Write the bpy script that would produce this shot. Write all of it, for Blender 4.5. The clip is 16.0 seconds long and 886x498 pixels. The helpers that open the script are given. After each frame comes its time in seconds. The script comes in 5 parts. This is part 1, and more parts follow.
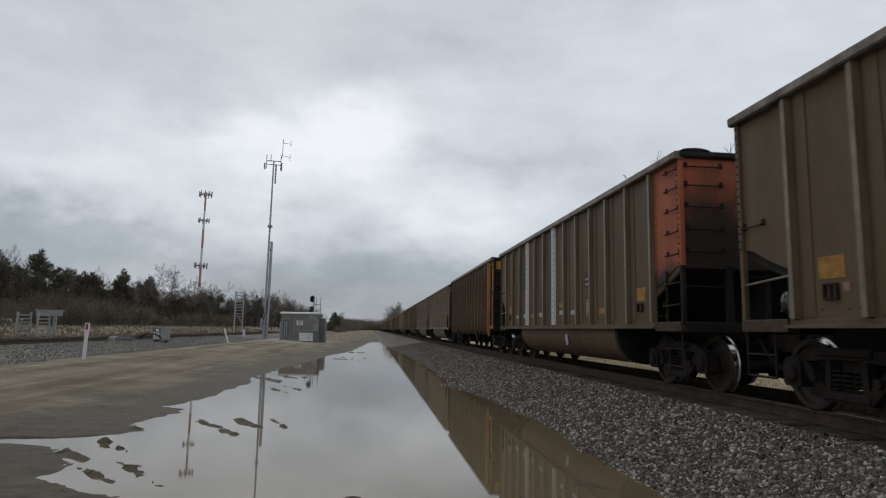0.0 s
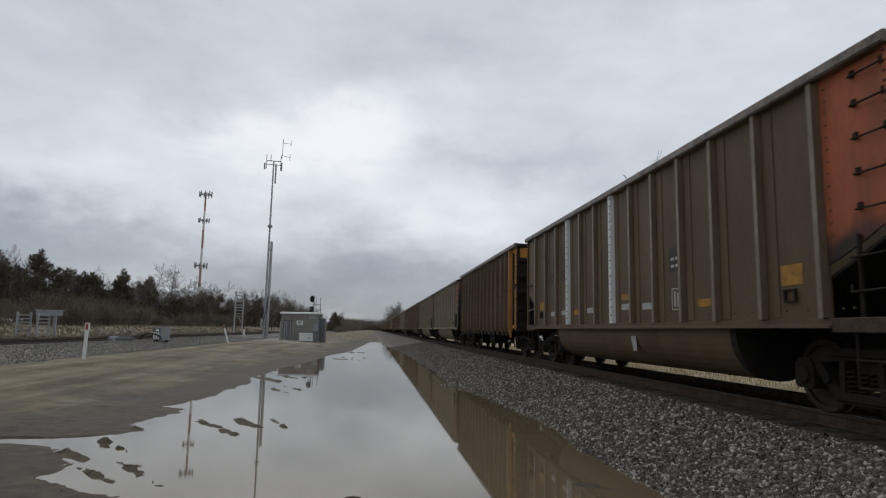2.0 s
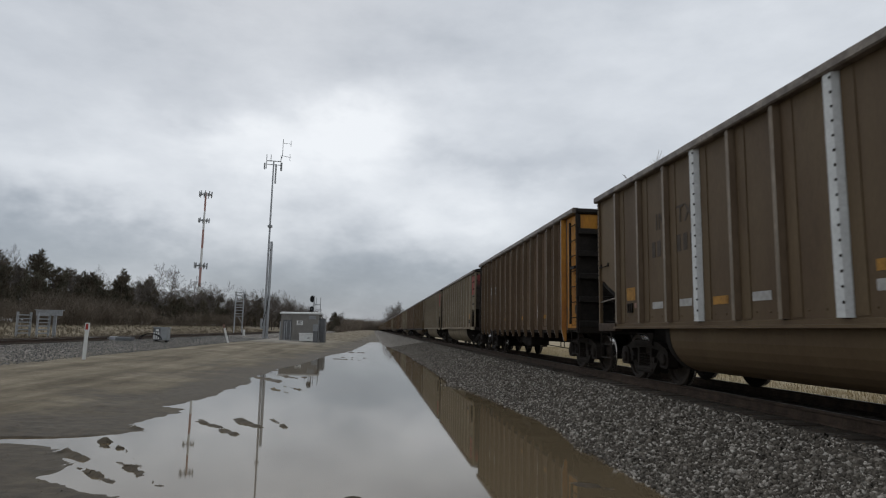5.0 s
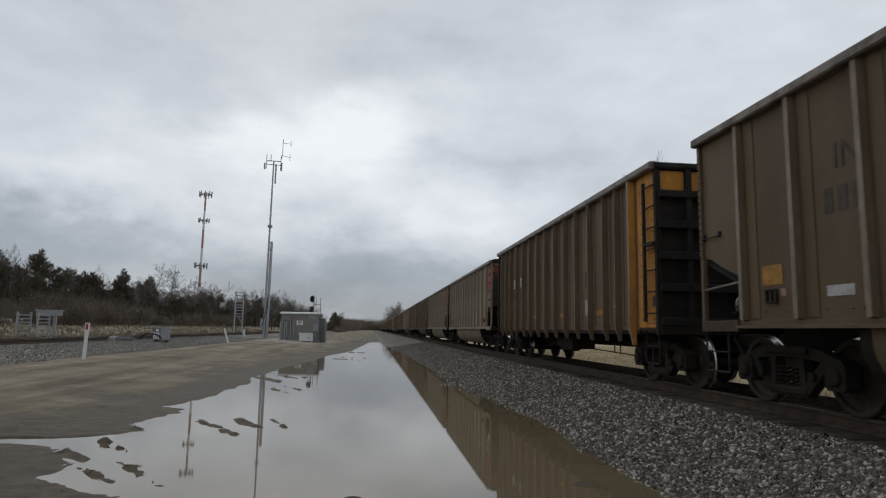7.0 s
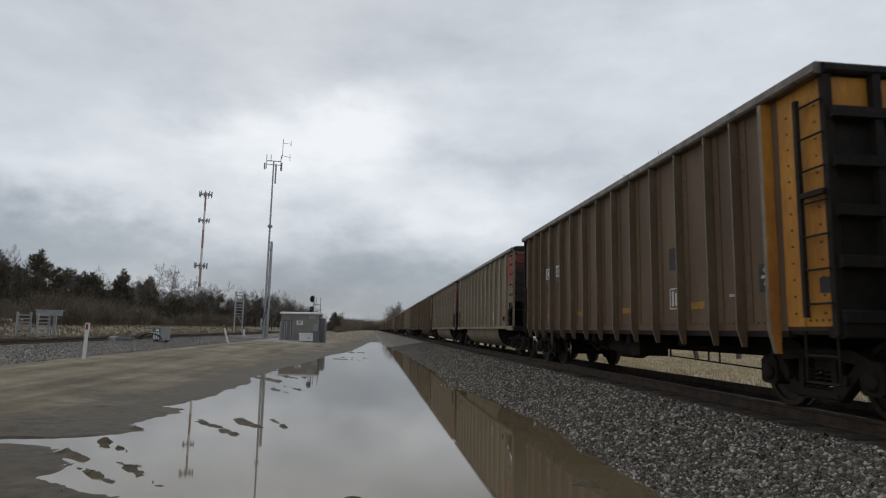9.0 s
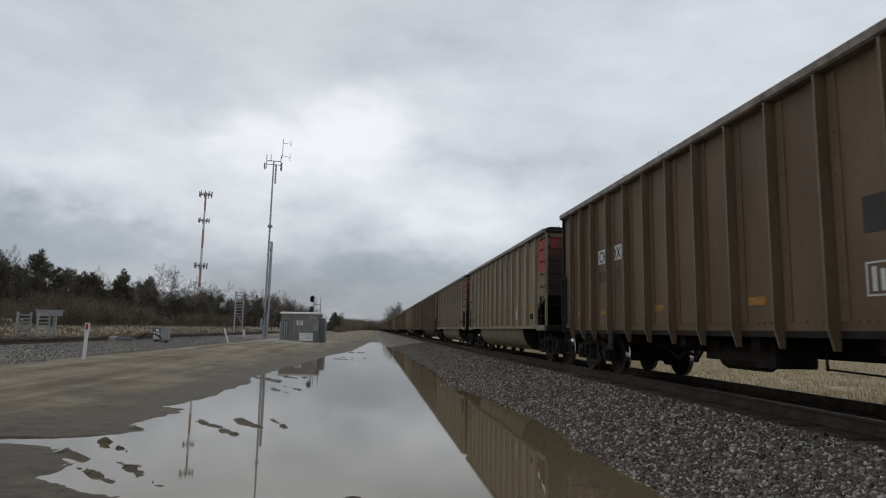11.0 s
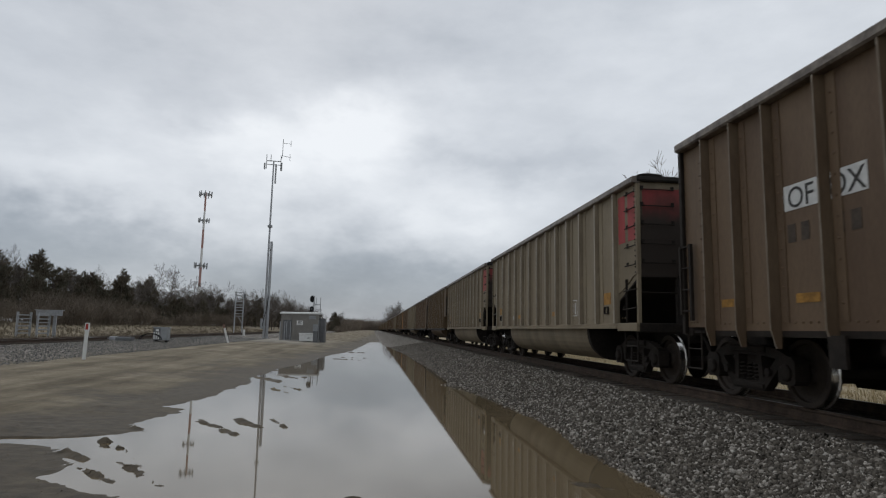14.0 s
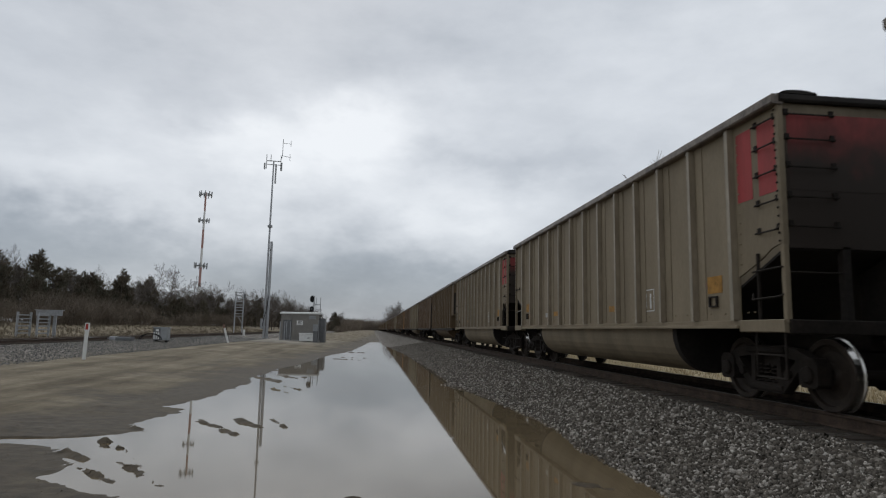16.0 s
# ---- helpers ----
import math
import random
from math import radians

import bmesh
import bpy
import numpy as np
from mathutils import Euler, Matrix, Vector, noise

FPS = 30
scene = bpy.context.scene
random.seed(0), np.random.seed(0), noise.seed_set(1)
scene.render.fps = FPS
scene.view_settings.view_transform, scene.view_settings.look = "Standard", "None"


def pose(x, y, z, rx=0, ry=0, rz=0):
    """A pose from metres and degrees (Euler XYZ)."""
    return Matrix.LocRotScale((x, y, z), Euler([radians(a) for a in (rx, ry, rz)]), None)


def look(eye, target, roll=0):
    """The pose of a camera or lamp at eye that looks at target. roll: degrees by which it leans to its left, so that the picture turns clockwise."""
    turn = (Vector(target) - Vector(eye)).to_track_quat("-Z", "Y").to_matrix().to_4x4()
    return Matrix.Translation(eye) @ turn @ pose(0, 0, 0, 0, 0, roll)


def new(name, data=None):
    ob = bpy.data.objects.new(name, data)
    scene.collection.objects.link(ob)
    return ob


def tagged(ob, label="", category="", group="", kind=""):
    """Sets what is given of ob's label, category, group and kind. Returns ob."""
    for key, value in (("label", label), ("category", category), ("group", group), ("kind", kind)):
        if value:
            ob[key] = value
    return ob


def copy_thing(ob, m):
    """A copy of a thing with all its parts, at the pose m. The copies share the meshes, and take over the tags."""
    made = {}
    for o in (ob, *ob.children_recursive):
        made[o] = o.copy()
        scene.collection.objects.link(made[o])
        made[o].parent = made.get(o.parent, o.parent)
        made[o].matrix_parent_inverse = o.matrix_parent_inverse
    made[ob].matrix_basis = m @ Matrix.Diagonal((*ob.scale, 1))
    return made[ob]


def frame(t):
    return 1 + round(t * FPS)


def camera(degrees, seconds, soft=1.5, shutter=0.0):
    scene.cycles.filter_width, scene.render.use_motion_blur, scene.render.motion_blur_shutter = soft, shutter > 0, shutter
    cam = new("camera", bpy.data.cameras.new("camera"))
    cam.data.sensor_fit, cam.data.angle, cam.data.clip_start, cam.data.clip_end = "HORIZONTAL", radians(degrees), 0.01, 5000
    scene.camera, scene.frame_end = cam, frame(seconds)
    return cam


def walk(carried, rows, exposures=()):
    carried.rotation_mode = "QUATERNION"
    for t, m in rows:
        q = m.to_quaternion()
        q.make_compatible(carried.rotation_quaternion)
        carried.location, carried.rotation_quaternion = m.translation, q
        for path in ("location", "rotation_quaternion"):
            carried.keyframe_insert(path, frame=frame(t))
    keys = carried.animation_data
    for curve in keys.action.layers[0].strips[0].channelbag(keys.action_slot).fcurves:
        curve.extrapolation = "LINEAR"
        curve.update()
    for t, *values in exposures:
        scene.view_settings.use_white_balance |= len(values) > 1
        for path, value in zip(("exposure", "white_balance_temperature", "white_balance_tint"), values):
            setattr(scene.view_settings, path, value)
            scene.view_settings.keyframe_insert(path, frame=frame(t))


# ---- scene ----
cam = camera(71.0, 16.0, soft=1.15, shutter=0.5)
EYE = (0.0, 0.0, 1.70)
# level basis turned 6.23 degrees right of the track, 7.48 degrees up, leaning 1.15 degrees
STAND = Matrix.Translation(EYE) @ pose(0, 0, 0, 90 + 7.48, 0, -6.23) @ pose(0, 0, 0, 0, 0, 1.15)
walk(cam, [(0, STAND), (16.0, STAND)])

# ---- world, sun, exposure ----
SPEED = 2.1353
TRACK_X, RAIL_Z = 6.52, 0.78


def links(nt, *pairs):
    for a, b in pairs:
        nt.links.new(a, b)


def build_world():
    w = bpy.data.worlds.new("overcast_sky")
    scene.world = w
    w.use_nodes = True
    nt = w.node_tree
    nt.nodes.clear()
    N = nt.nodes.new
    out, bg, add_bg, add = N("ShaderNodeOutputWorld"), N("ShaderNodeBackground"), N("ShaderNodeBackground"), N("ShaderNodeAddShader")
    sky = N("ShaderNodeTexSky")
    sky.sky_type, sky.sun_disc = "NISHITA", False
    sky.sun_elevation, sky.sun_rotation = radians(38), radians(-12)
    links(nt, (sky.outputs[0], add_bg.inputs[0]))
    add_bg.inputs[1].default_value = 0.006
    tc, sep = N("ShaderNodeTexCoord"), N("ShaderNodeSeparateXYZ")
    links(nt, (tc.outputs["Generated"], sep.inputs[0]))

    def math_node(op, a, b=None):
        n = N("ShaderNodeMath")
        n.operation = op
        for i, v in enumerate((a, b)):
            if v is None:
                continue
            if isinstance(v, (int, float)):
                n.inputs[i].default_value = v
            else:
                links(nt, (v, n.inputs[i]))
        return n.outputs[0]

    # the direction, stirred so that the banks get billowing edges
    def noise(scale, detail, rough, offset, stretch=(1.0, 1.0, 2.3)):
        mp, tex = N("ShaderNodeMapping"), N("ShaderNodeTexNoise")
        mp.inputs["Location"].default_value, mp.inputs["Scale"].default_value = offset, stretch
        for key, value in (("Scale", scale), ("Detail", detail), ("Roughness", rough)):
            tex.inputs[key].default_value = value
        links(nt, (tc.outputs["Generated"], mp.inputs[0]), (mp.outputs[0], tex.inputs[0]))
        return tex

    stir = N("ShaderNodeSeparateXYZ")
    links(nt, (noise(4.5, 5, 0.55, SKY_A, (1.0, 1.0, 1.7)).outputs["Color"], stir.inputs[0]))
    az = math_node("ADD", math_node("ARCTAN2", sep.outputs[0], sep.outputs[1]), math_node("MULTIPLY", math_node("SUBTRACT", stir.outputs[0], 0.5), 0.42))
    el = math_node("ADD", math_node("ARCSINE", sep.outputs[2]), math_node("MULTIPLY", math_node("SUBTRACT", stir.outputs[1], 0.5), 0.26))
    level = math_node("MULTIPLY", math_node("SUBTRACT", noise(3.0, 7, 0.56, SKY_A).outputs[0], 0.5), 0.62)
    level = math_node("ADD", level, math_node("MULTIPLY", math_node("SUBTRACT", noise(11.0, 5, 0.6, SKY_B).outputs[0], 0.5), 0.16))
    level = math_node("ADD", level, SKY_MEAN)
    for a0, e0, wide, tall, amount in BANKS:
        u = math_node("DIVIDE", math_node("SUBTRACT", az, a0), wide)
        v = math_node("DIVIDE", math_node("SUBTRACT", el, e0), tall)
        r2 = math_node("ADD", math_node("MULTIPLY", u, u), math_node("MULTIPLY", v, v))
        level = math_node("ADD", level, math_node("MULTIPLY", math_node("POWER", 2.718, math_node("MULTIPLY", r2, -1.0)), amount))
    ramp = N("ShaderNodeValToRGB")
    e = ramp.color_ramp.elements
    e[0].position, e[0].color = 0.0, (0.158, 0.190, 0.236, 1)
    e[1].position, e[1].color = 1.0, (0.815, 0.845, 0.880, 1)
    e.new(0.30).color = (0.322, 0.360, 0.410, 1)
    e.new(0.55).color = (0.505, 0.540, 0.588, 1)
    e.new(0.80).color = (0.660, 0.694, 0.738, 1)
    links(nt, (level, ramp.inputs[0]), (ramp.outputs[0], bg.inputs[0]))
    bg.inputs[1].default_value = SKY_STRENGTH
    links(nt, (bg.outputs[0], add.inputs[0]), (add_bg.outputs[0], add.inputs[1]), (add.outputs[0], out.inputs[0]))


SKY_A, SKY_B, SKY_STRENGTH, SKY_MEAN = (3.1, 1.7, 0.4), (0.4, 7.2, 2.0), 1.0, 0.60
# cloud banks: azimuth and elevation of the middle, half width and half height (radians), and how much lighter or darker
# the last bank is an unseen addition behind the camera that brightens that side
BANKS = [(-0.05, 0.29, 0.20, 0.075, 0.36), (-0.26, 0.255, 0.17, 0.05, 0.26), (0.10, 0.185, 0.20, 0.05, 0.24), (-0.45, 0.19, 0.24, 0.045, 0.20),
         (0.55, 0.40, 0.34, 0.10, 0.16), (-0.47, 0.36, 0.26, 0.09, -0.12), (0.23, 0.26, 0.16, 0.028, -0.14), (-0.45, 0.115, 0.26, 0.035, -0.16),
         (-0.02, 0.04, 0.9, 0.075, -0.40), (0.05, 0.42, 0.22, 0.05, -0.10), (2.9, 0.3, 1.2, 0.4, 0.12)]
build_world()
sun = new("sun", bpy.data.lights.new("sun", "SUN"))
sun.data.energy, sun.data.angle, sun.data.color = 0.5, radians(40), (1.0, 0.97, 0.93)
sun.matrix_world = look((0, 0, 60), (14, -60, 0))
scene.view_settings.exposure = 0.0

# ---- materials ----


def material(name, colour, rough=0.8, metal=0.0, vary=0.25, scale=3.0, fine=40.0, bump=0.3, bump_scale=60.0, second=None, streak=False,
             per_object=0.0, ior=1.3):
    """Colour with stains at two scales, and fine relief; second: the colour of the stains."""
    mat = bpy.data.materials.new(name)
    mat.use_nodes = True
    nt = mat.node_tree
    N = nt.nodes.new
    bsdf = nt.nodes["Principled BSDF"]
    bsdf.inputs["Roughness"].default_value, bsdf.inputs["Metallic"].default_value = rough, metal
    bsdf.inputs["IOR"].default_value = ior
    tc = N("ShaderNodeTexCoord")
    vec = tc.outputs["Object"]
    if streak:
        mp = N("ShaderNodeMapping")
        mp.inputs["Scale"].default_value = (1.0, 1.0, 0.30)
        links(nt, (vec, mp.inputs[0]))
        vec = mp.outputs[0]
    if per_object:
        info, vadd = N("ShaderNodeObjectInfo"), N("ShaderNodeVectorMath")
        vadd.operation = "MULTIPLY_ADD"
        links(nt, (info.outputs["Random"], vadd.inputs[0]))
        vadd.inputs[1].default_value = (37.0, 19.0, 11.0)
        links(nt, (vec, vadd.inputs[2]))
        vec = vadd.outputs[0]
    n1, n2, n3 = N("ShaderNodeTexNoise"), N("ShaderNodeTexNoise"), N("ShaderNodeTexNoise")
    for n, s, d in ((n1, scale, 6), (n2, fine, 4), (n3, bump_scale, 4)):
        n.inputs["Scale"].default_value, n.inputs["Detail"].default_value = s, d
        n.inputs["Roughness"].default_value = 0.6
        links(nt, (vec if n is not n3 else tc.outputs["Object"], n.inputs[0]))
    r1 = N("ShaderNodeValToRGB")
    r1.color_ramp.elements[0].position, r1.color_ramp.elements[1].position = 0.38, 0.66
    links(nt, (n1.outputs[0], r1.inputs[0]))
    mix = N("ShaderNodeMix")
    mix.data_type = "RGBA"
    second = second or tuple(c * (1 - vary * 1.6) for c in colour)
    mix.inputs[6].default_value, mix.inputs[7].default_value = (*colour, 1), (*second, 1)
    links(nt, (r1.outputs[0], mix.inputs[0]))
    hsv = N("ShaderNodeHueSaturation")
    mr = N("ShaderNodeMapRange")
    mr.inputs[1].default_value, mr.inputs[2].default_value = 0.25, 0.75
    mr.inputs[3].default_value, mr.inputs[4].default_value = 1 - vary, 1 + vary
    links(nt, (n2.outputs[0], mr.inputs[0]), (mr.outputs[0], hsv.inputs["Value"]), (mix.outputs[2], hsv.inputs["Color"]))
    col = hsv.outputs[0]
    if per_object:
        hs2, mr2 = N("ShaderNodeHueSaturation"), N("ShaderNodeMapRange")
        mr2.inputs[3].default_value, mr2.inputs[4].default_value = 1 - per_object, 1 + per_object
        links(nt, (info.outputs["Random"], mr2.inputs[0]), (mr2.outputs[0], hs2.inputs["Value"]), (col, hs2.inputs["Color"]))
        col = hs2.outputs[0]
    links(nt, (col, bsdf.inputs["Base Color"]))
    if bump:
        b = N("ShaderNodeBump")
        b.inputs["Strength"].default_value, b.inputs["Distance"].default_value = bump, 0.01
        links(nt, (n3.outputs[0], b.inputs["Height"]), (b.outputs[0], bsdf.inputs["Normal"]))
    return mat


def island_material(name, dark, light, rough=0.9, bump=0.4, mid=None):
    """Each loose piece of a heap takes its own shade."""
    mat = material(name, mid or light, rough, bump=bump, vary=0.2, scale=8, fine=60, bump_scale=90)
    nt = mat.node_tree
    N = nt.nodes.new
    geo, ramp = N("ShaderNodeNewGeometry"), N("ShaderNodeValToRGB")
    ramp.color_ramp.elements[0].color, ramp.color_ramp.elements[1].color = (*dark, 1), (*light, 1)
    if mid:
        ramp.color_ramp.elements.new(0.70).color = (*mid, 1)
    mul = N("ShaderNodeMix")
    mul.data_type = "RGBA"
    mul.inputs[0].default_value = 0.7
    bsdf = nt.nodes["Principled BSDF"]
    old = bsdf.inputs["Base Color"].links[0].from_socket
    links(nt, (geo.outputs["Random Per Island"], ramp.inputs[0]), (old, mul.inputs[6]), (ramp.outputs[0], mul.inputs[7]), (mul.outputs[2], bsdf.inputs["Base Color"]))
    return mat


MAT = {
    "tan": material("dusty_tan_paint", (0.222, 0.181, 0.122), 0.66, vary=0.11, scale=1.1, fine=34, bump=0.12, bump_scale=25, second=(0.160, 0.128, 0.085), streak=True, per_object=0.06),
    "brown": material("coal_dusted_brown_paint", (0.122, 0.085, 0.047), 0.6, vary=0.13, scale=1.1, fine=34, bump=0.12, bump_scale=25, second=(0.092, 0.060, 0.034), streak=True, per_object=0.06),
    "grey": material("sooty_grey_brown_paint", (0.140, 0.094, 0.057), 0.58, vary=0.13, scale=1.1, fine=34, bump=0.12, bump_scale=25, second=(0.096, 0.061, 0.038), streak=True, per_object=0.08),
    "orange": material("faded_orange_paint", (0.40, 0.105, 0.045), 0.6, vary=0.15, scale=1.4, fine=20, bump=0.1, second=(0.22, 0.075, 0.04), streak=True),
    "yellow": material("faded_yellow_paint", (0.47, 0.215, 0.030), 0.55, vary=0.2, scale=1.4, fine=20, bump=0.1, second=(0.27, 0.105, 0.025), streak=True),
    "red": material("faded_red_paint", (0.33, 0.05, 0.05), 0.6, vary=0.12, scale=1.4, fine=20, bump=0.1, second=(0.24, 0.05, 0.045), streak=True),
    # soot black; on the tub ends this colour stands in for shade
    "soot": material("sooty_black_steel", (0.024, 0.020, 0.017), 0.8, vary=0.3, scale=2.0, fine=18, bump=0.2),
    "under": material("oily_dark_underframe_steel", (0.023, 0.0175, 0.0135), 0.8, vary=0.3, scale=3, fine=25, bump=0.25),
    "tank": material("glossy_black_enamel", (0.02, 0.019, 0.018), 0.18, vary=0.2, bump=0.03, ior=1.5),
    "rim": material("scuffed_steel_rim", (0.21, 0.18, 0.15), 0.42, vary=0.3, scale=3, fine=20, bump=0.15, second=(0.07, 0.055, 0.045)),
    # outer rib faces: scuffed, and coloured paler to paint in their highlight
    "lit_edge_brown": material("bare_scuffed_rib_face", (0.235, 0.20, 0.155), 0.38, 0.2, vary=0.35, scale=2.5, fine=14, bump=0.1, second=(0.13, 0.095, 0.062), streak=True),
    "lit_edge_tan": material("bare_scuffed_tan_rib_face", (0.31, 0.28, 0.225), 0.42, 0.15, vary=0.3, scale=2.5, fine=14, bump=0.1, second=(0.22, 0.185, 0.135), streak=True),
    "wheel": material("rust_brown_wheel_steel", (0.040, 0.030, 0.023), 0.65, vary=0.25, scale=4, fine=20, bump=0.15),
    "worn_brown": material("scuffed_brown_rib", (0.125, 0.088, 0.054), 0.55, vary=0.15, scale=2.0, fine=18, bump=0.12, second=(0.088, 0.057, 0.033), streak=True),
    "worn_tan": material("scuffed_tan_rib", (0.215, 0.175, 0.120), 0.6, vary=0.14, scale=2.0, fine=18, bump=0.12, second=(0.155, 0.124, 0.084), streak=True),
    "silver": material("new_galvanised_rib", (0.62, 0.63, 0.62), 0.5, vary=0.12, scale=2, fine=20, bump=0.1),
    "tread": material("polished_wheel_tread", (0.62, 0.60, 0.57), 0.22, 1.0, vary=0.08, bump=0.0),
    "railtop": material("polished_rail_head", (0.16, 0.145, 0.13), 0.5, 0.8, vary=0.1, bump=0.0),
    "rust": material("rusty_rail_steel", (0.075, 0.052, 0.038), 0.8, vary=0.3, scale=6, fine=40, bump=0.3),
    "tie": material("creosoted_timber", (0.060, 0.047, 0.036), 0.9, vary=0.3, scale=4, fine=30, bump=0.5, bump_scale=30, per_object=0.25),
    "white": material("dull_white_paint", (0.66, 0.66, 0.64), 0.5, vary=0.08, scale=4, bump=0.05),
    "mark": material("stencil_white_paint", (0.42, 0.41, 0.39), 0.6, vary=0.2, scale=10, bump=0.0),
    "letter": material("white_stencil_ground", (0.60, 0.60, 0.58), 0.6, vary=0.12, scale=10, bump=0.0),
    "faded": material("worn_grey_lettering", (0.072, 0.055, 0.042), 0.65, vary=0.25, scale=8, bump=0.0),
    "plate": material("dull_black_stencil_panel", (0.045, 0.043, 0.04), 0.6, vary=0.15, bump=0.0),
    "amber": material("dusty_reflective_yellow", (0.37, 0.19, 0.04), 0.6, vary=0.3, scale=6, bump=0.0),
    "pink": material("faded_pink_card", (0.26, 0.16, 0.13), 0.6, vary=0.1, bump=0.0),
    "galv": material("galvanised_steel", (0.36, 0.37, 0.38), 0.45, 0.6, vary=0.15, scale=5, bump=0.05),
    "alum": material("weathered_grey_aluminium", (0.30, 0.31, 0.315), 0.5, 0.3, vary=0.12, scale=4, bump=0.05),
    "hut": material("ribbed_grey_hut_panel", (0.235, 0.222, 0.202), 0.6, vary=0.1, scale=1.2, fine=18, bump=0.05),
    "hutdark": material("darker_grey_steel_door", (0.14, 0.142, 0.145), 0.55, vary=0.1, scale=2, bump=0.05),
    "black": material("matt_black_paint", (0.012, 0.012, 0.012), 0.7, vary=0.2, bump=0.05),
    "redpost": material("red_reflector", (0.40, 0.045, 0.03), 0.4, vary=0.1, bump=0.0),
    "bark": material("grey_brown_bark", (0.105, 0.088, 0.075), 0.95, vary=0.25, scale=2, fine=12, bump=0.4),
    "twig": material("bare_twig", (0.150, 0.130, 0.115), 0.95, vary=0.2, scale=0.6, fine=4, bump=0.0, per_object=0.25),
    "cedar": material("dull_cedar_foliage", (0.088, 0.084, 0.060), 0.9, vary=0.25, scale=0.5, fine=3, bump=0.0, second=(0.115, 0.090, 0.066), per_object=0.2),
    "brush": material("dead_brown_brush", (0.195, 0.160, 0.125), 0.95, vary=0.25, scale=0.4, fine=3, bump=0.0, per_object=0.2),
    "hay": material("weathered_brown_grass", (0.150, 0.122, 0.085), 0.95, vary=0.25, scale=0.3, fine=3, bump=0.0, second=(0.085, 0.066, 0.044)),
    "straw": material("dry_straw_grass", (0.52, 0.44, 0.29), 0.95, vary=0.25, scale=0.3, fine=3, bump=0.0, second=(0.36, 0.29, 0.18)),
    "concrete": material("pale_concrete", (0.34, 0.33, 0.31), 0.9, vary=0.15, scale=2, fine=20, bump=0.2),
    "ballast": island_material("crushed_limestone", (0.030, 0.026, 0.021), (0.60, 0.56, 0.50), mid=(0.150, 0.131, 0.108)),
    "far_ballast": island_material("damp_blue_grey_ballast", (0.035, 0.036, 0.035), (0.30, 0.30, 0.29), mid=(0.135, 0.134, 0.128)),
    "clod": island_material("wet_mud_clods", (0.062, 0.050, 0.034), (0.145, 0.117, 0.08), rough=0.9),
    "redwhite": material("faded_aviation_red", (0.40, 0.235, 0.21), 0.6, vary=0.1, bump=0.0),
}


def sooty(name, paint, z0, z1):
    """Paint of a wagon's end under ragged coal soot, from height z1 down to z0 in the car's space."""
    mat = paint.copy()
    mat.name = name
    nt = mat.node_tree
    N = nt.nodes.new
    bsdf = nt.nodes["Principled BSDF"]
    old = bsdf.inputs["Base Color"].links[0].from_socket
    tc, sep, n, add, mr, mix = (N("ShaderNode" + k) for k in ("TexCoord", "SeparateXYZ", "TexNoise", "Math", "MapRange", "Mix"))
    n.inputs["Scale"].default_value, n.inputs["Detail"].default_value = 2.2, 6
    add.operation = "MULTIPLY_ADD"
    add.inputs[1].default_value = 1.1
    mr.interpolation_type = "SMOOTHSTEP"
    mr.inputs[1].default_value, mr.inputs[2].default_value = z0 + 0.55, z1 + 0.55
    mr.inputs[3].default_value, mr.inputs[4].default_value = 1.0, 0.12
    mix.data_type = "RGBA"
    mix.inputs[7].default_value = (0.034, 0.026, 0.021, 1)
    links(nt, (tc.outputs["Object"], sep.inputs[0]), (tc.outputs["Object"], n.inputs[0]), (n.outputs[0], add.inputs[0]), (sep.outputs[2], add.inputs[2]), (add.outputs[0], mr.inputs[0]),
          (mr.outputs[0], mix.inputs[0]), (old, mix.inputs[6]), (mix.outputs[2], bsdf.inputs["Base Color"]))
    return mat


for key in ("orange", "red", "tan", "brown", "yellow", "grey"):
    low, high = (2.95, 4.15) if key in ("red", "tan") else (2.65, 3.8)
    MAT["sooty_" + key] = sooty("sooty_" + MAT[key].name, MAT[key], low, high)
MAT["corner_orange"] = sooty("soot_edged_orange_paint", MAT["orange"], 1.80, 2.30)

# ---- mesh helpers ----


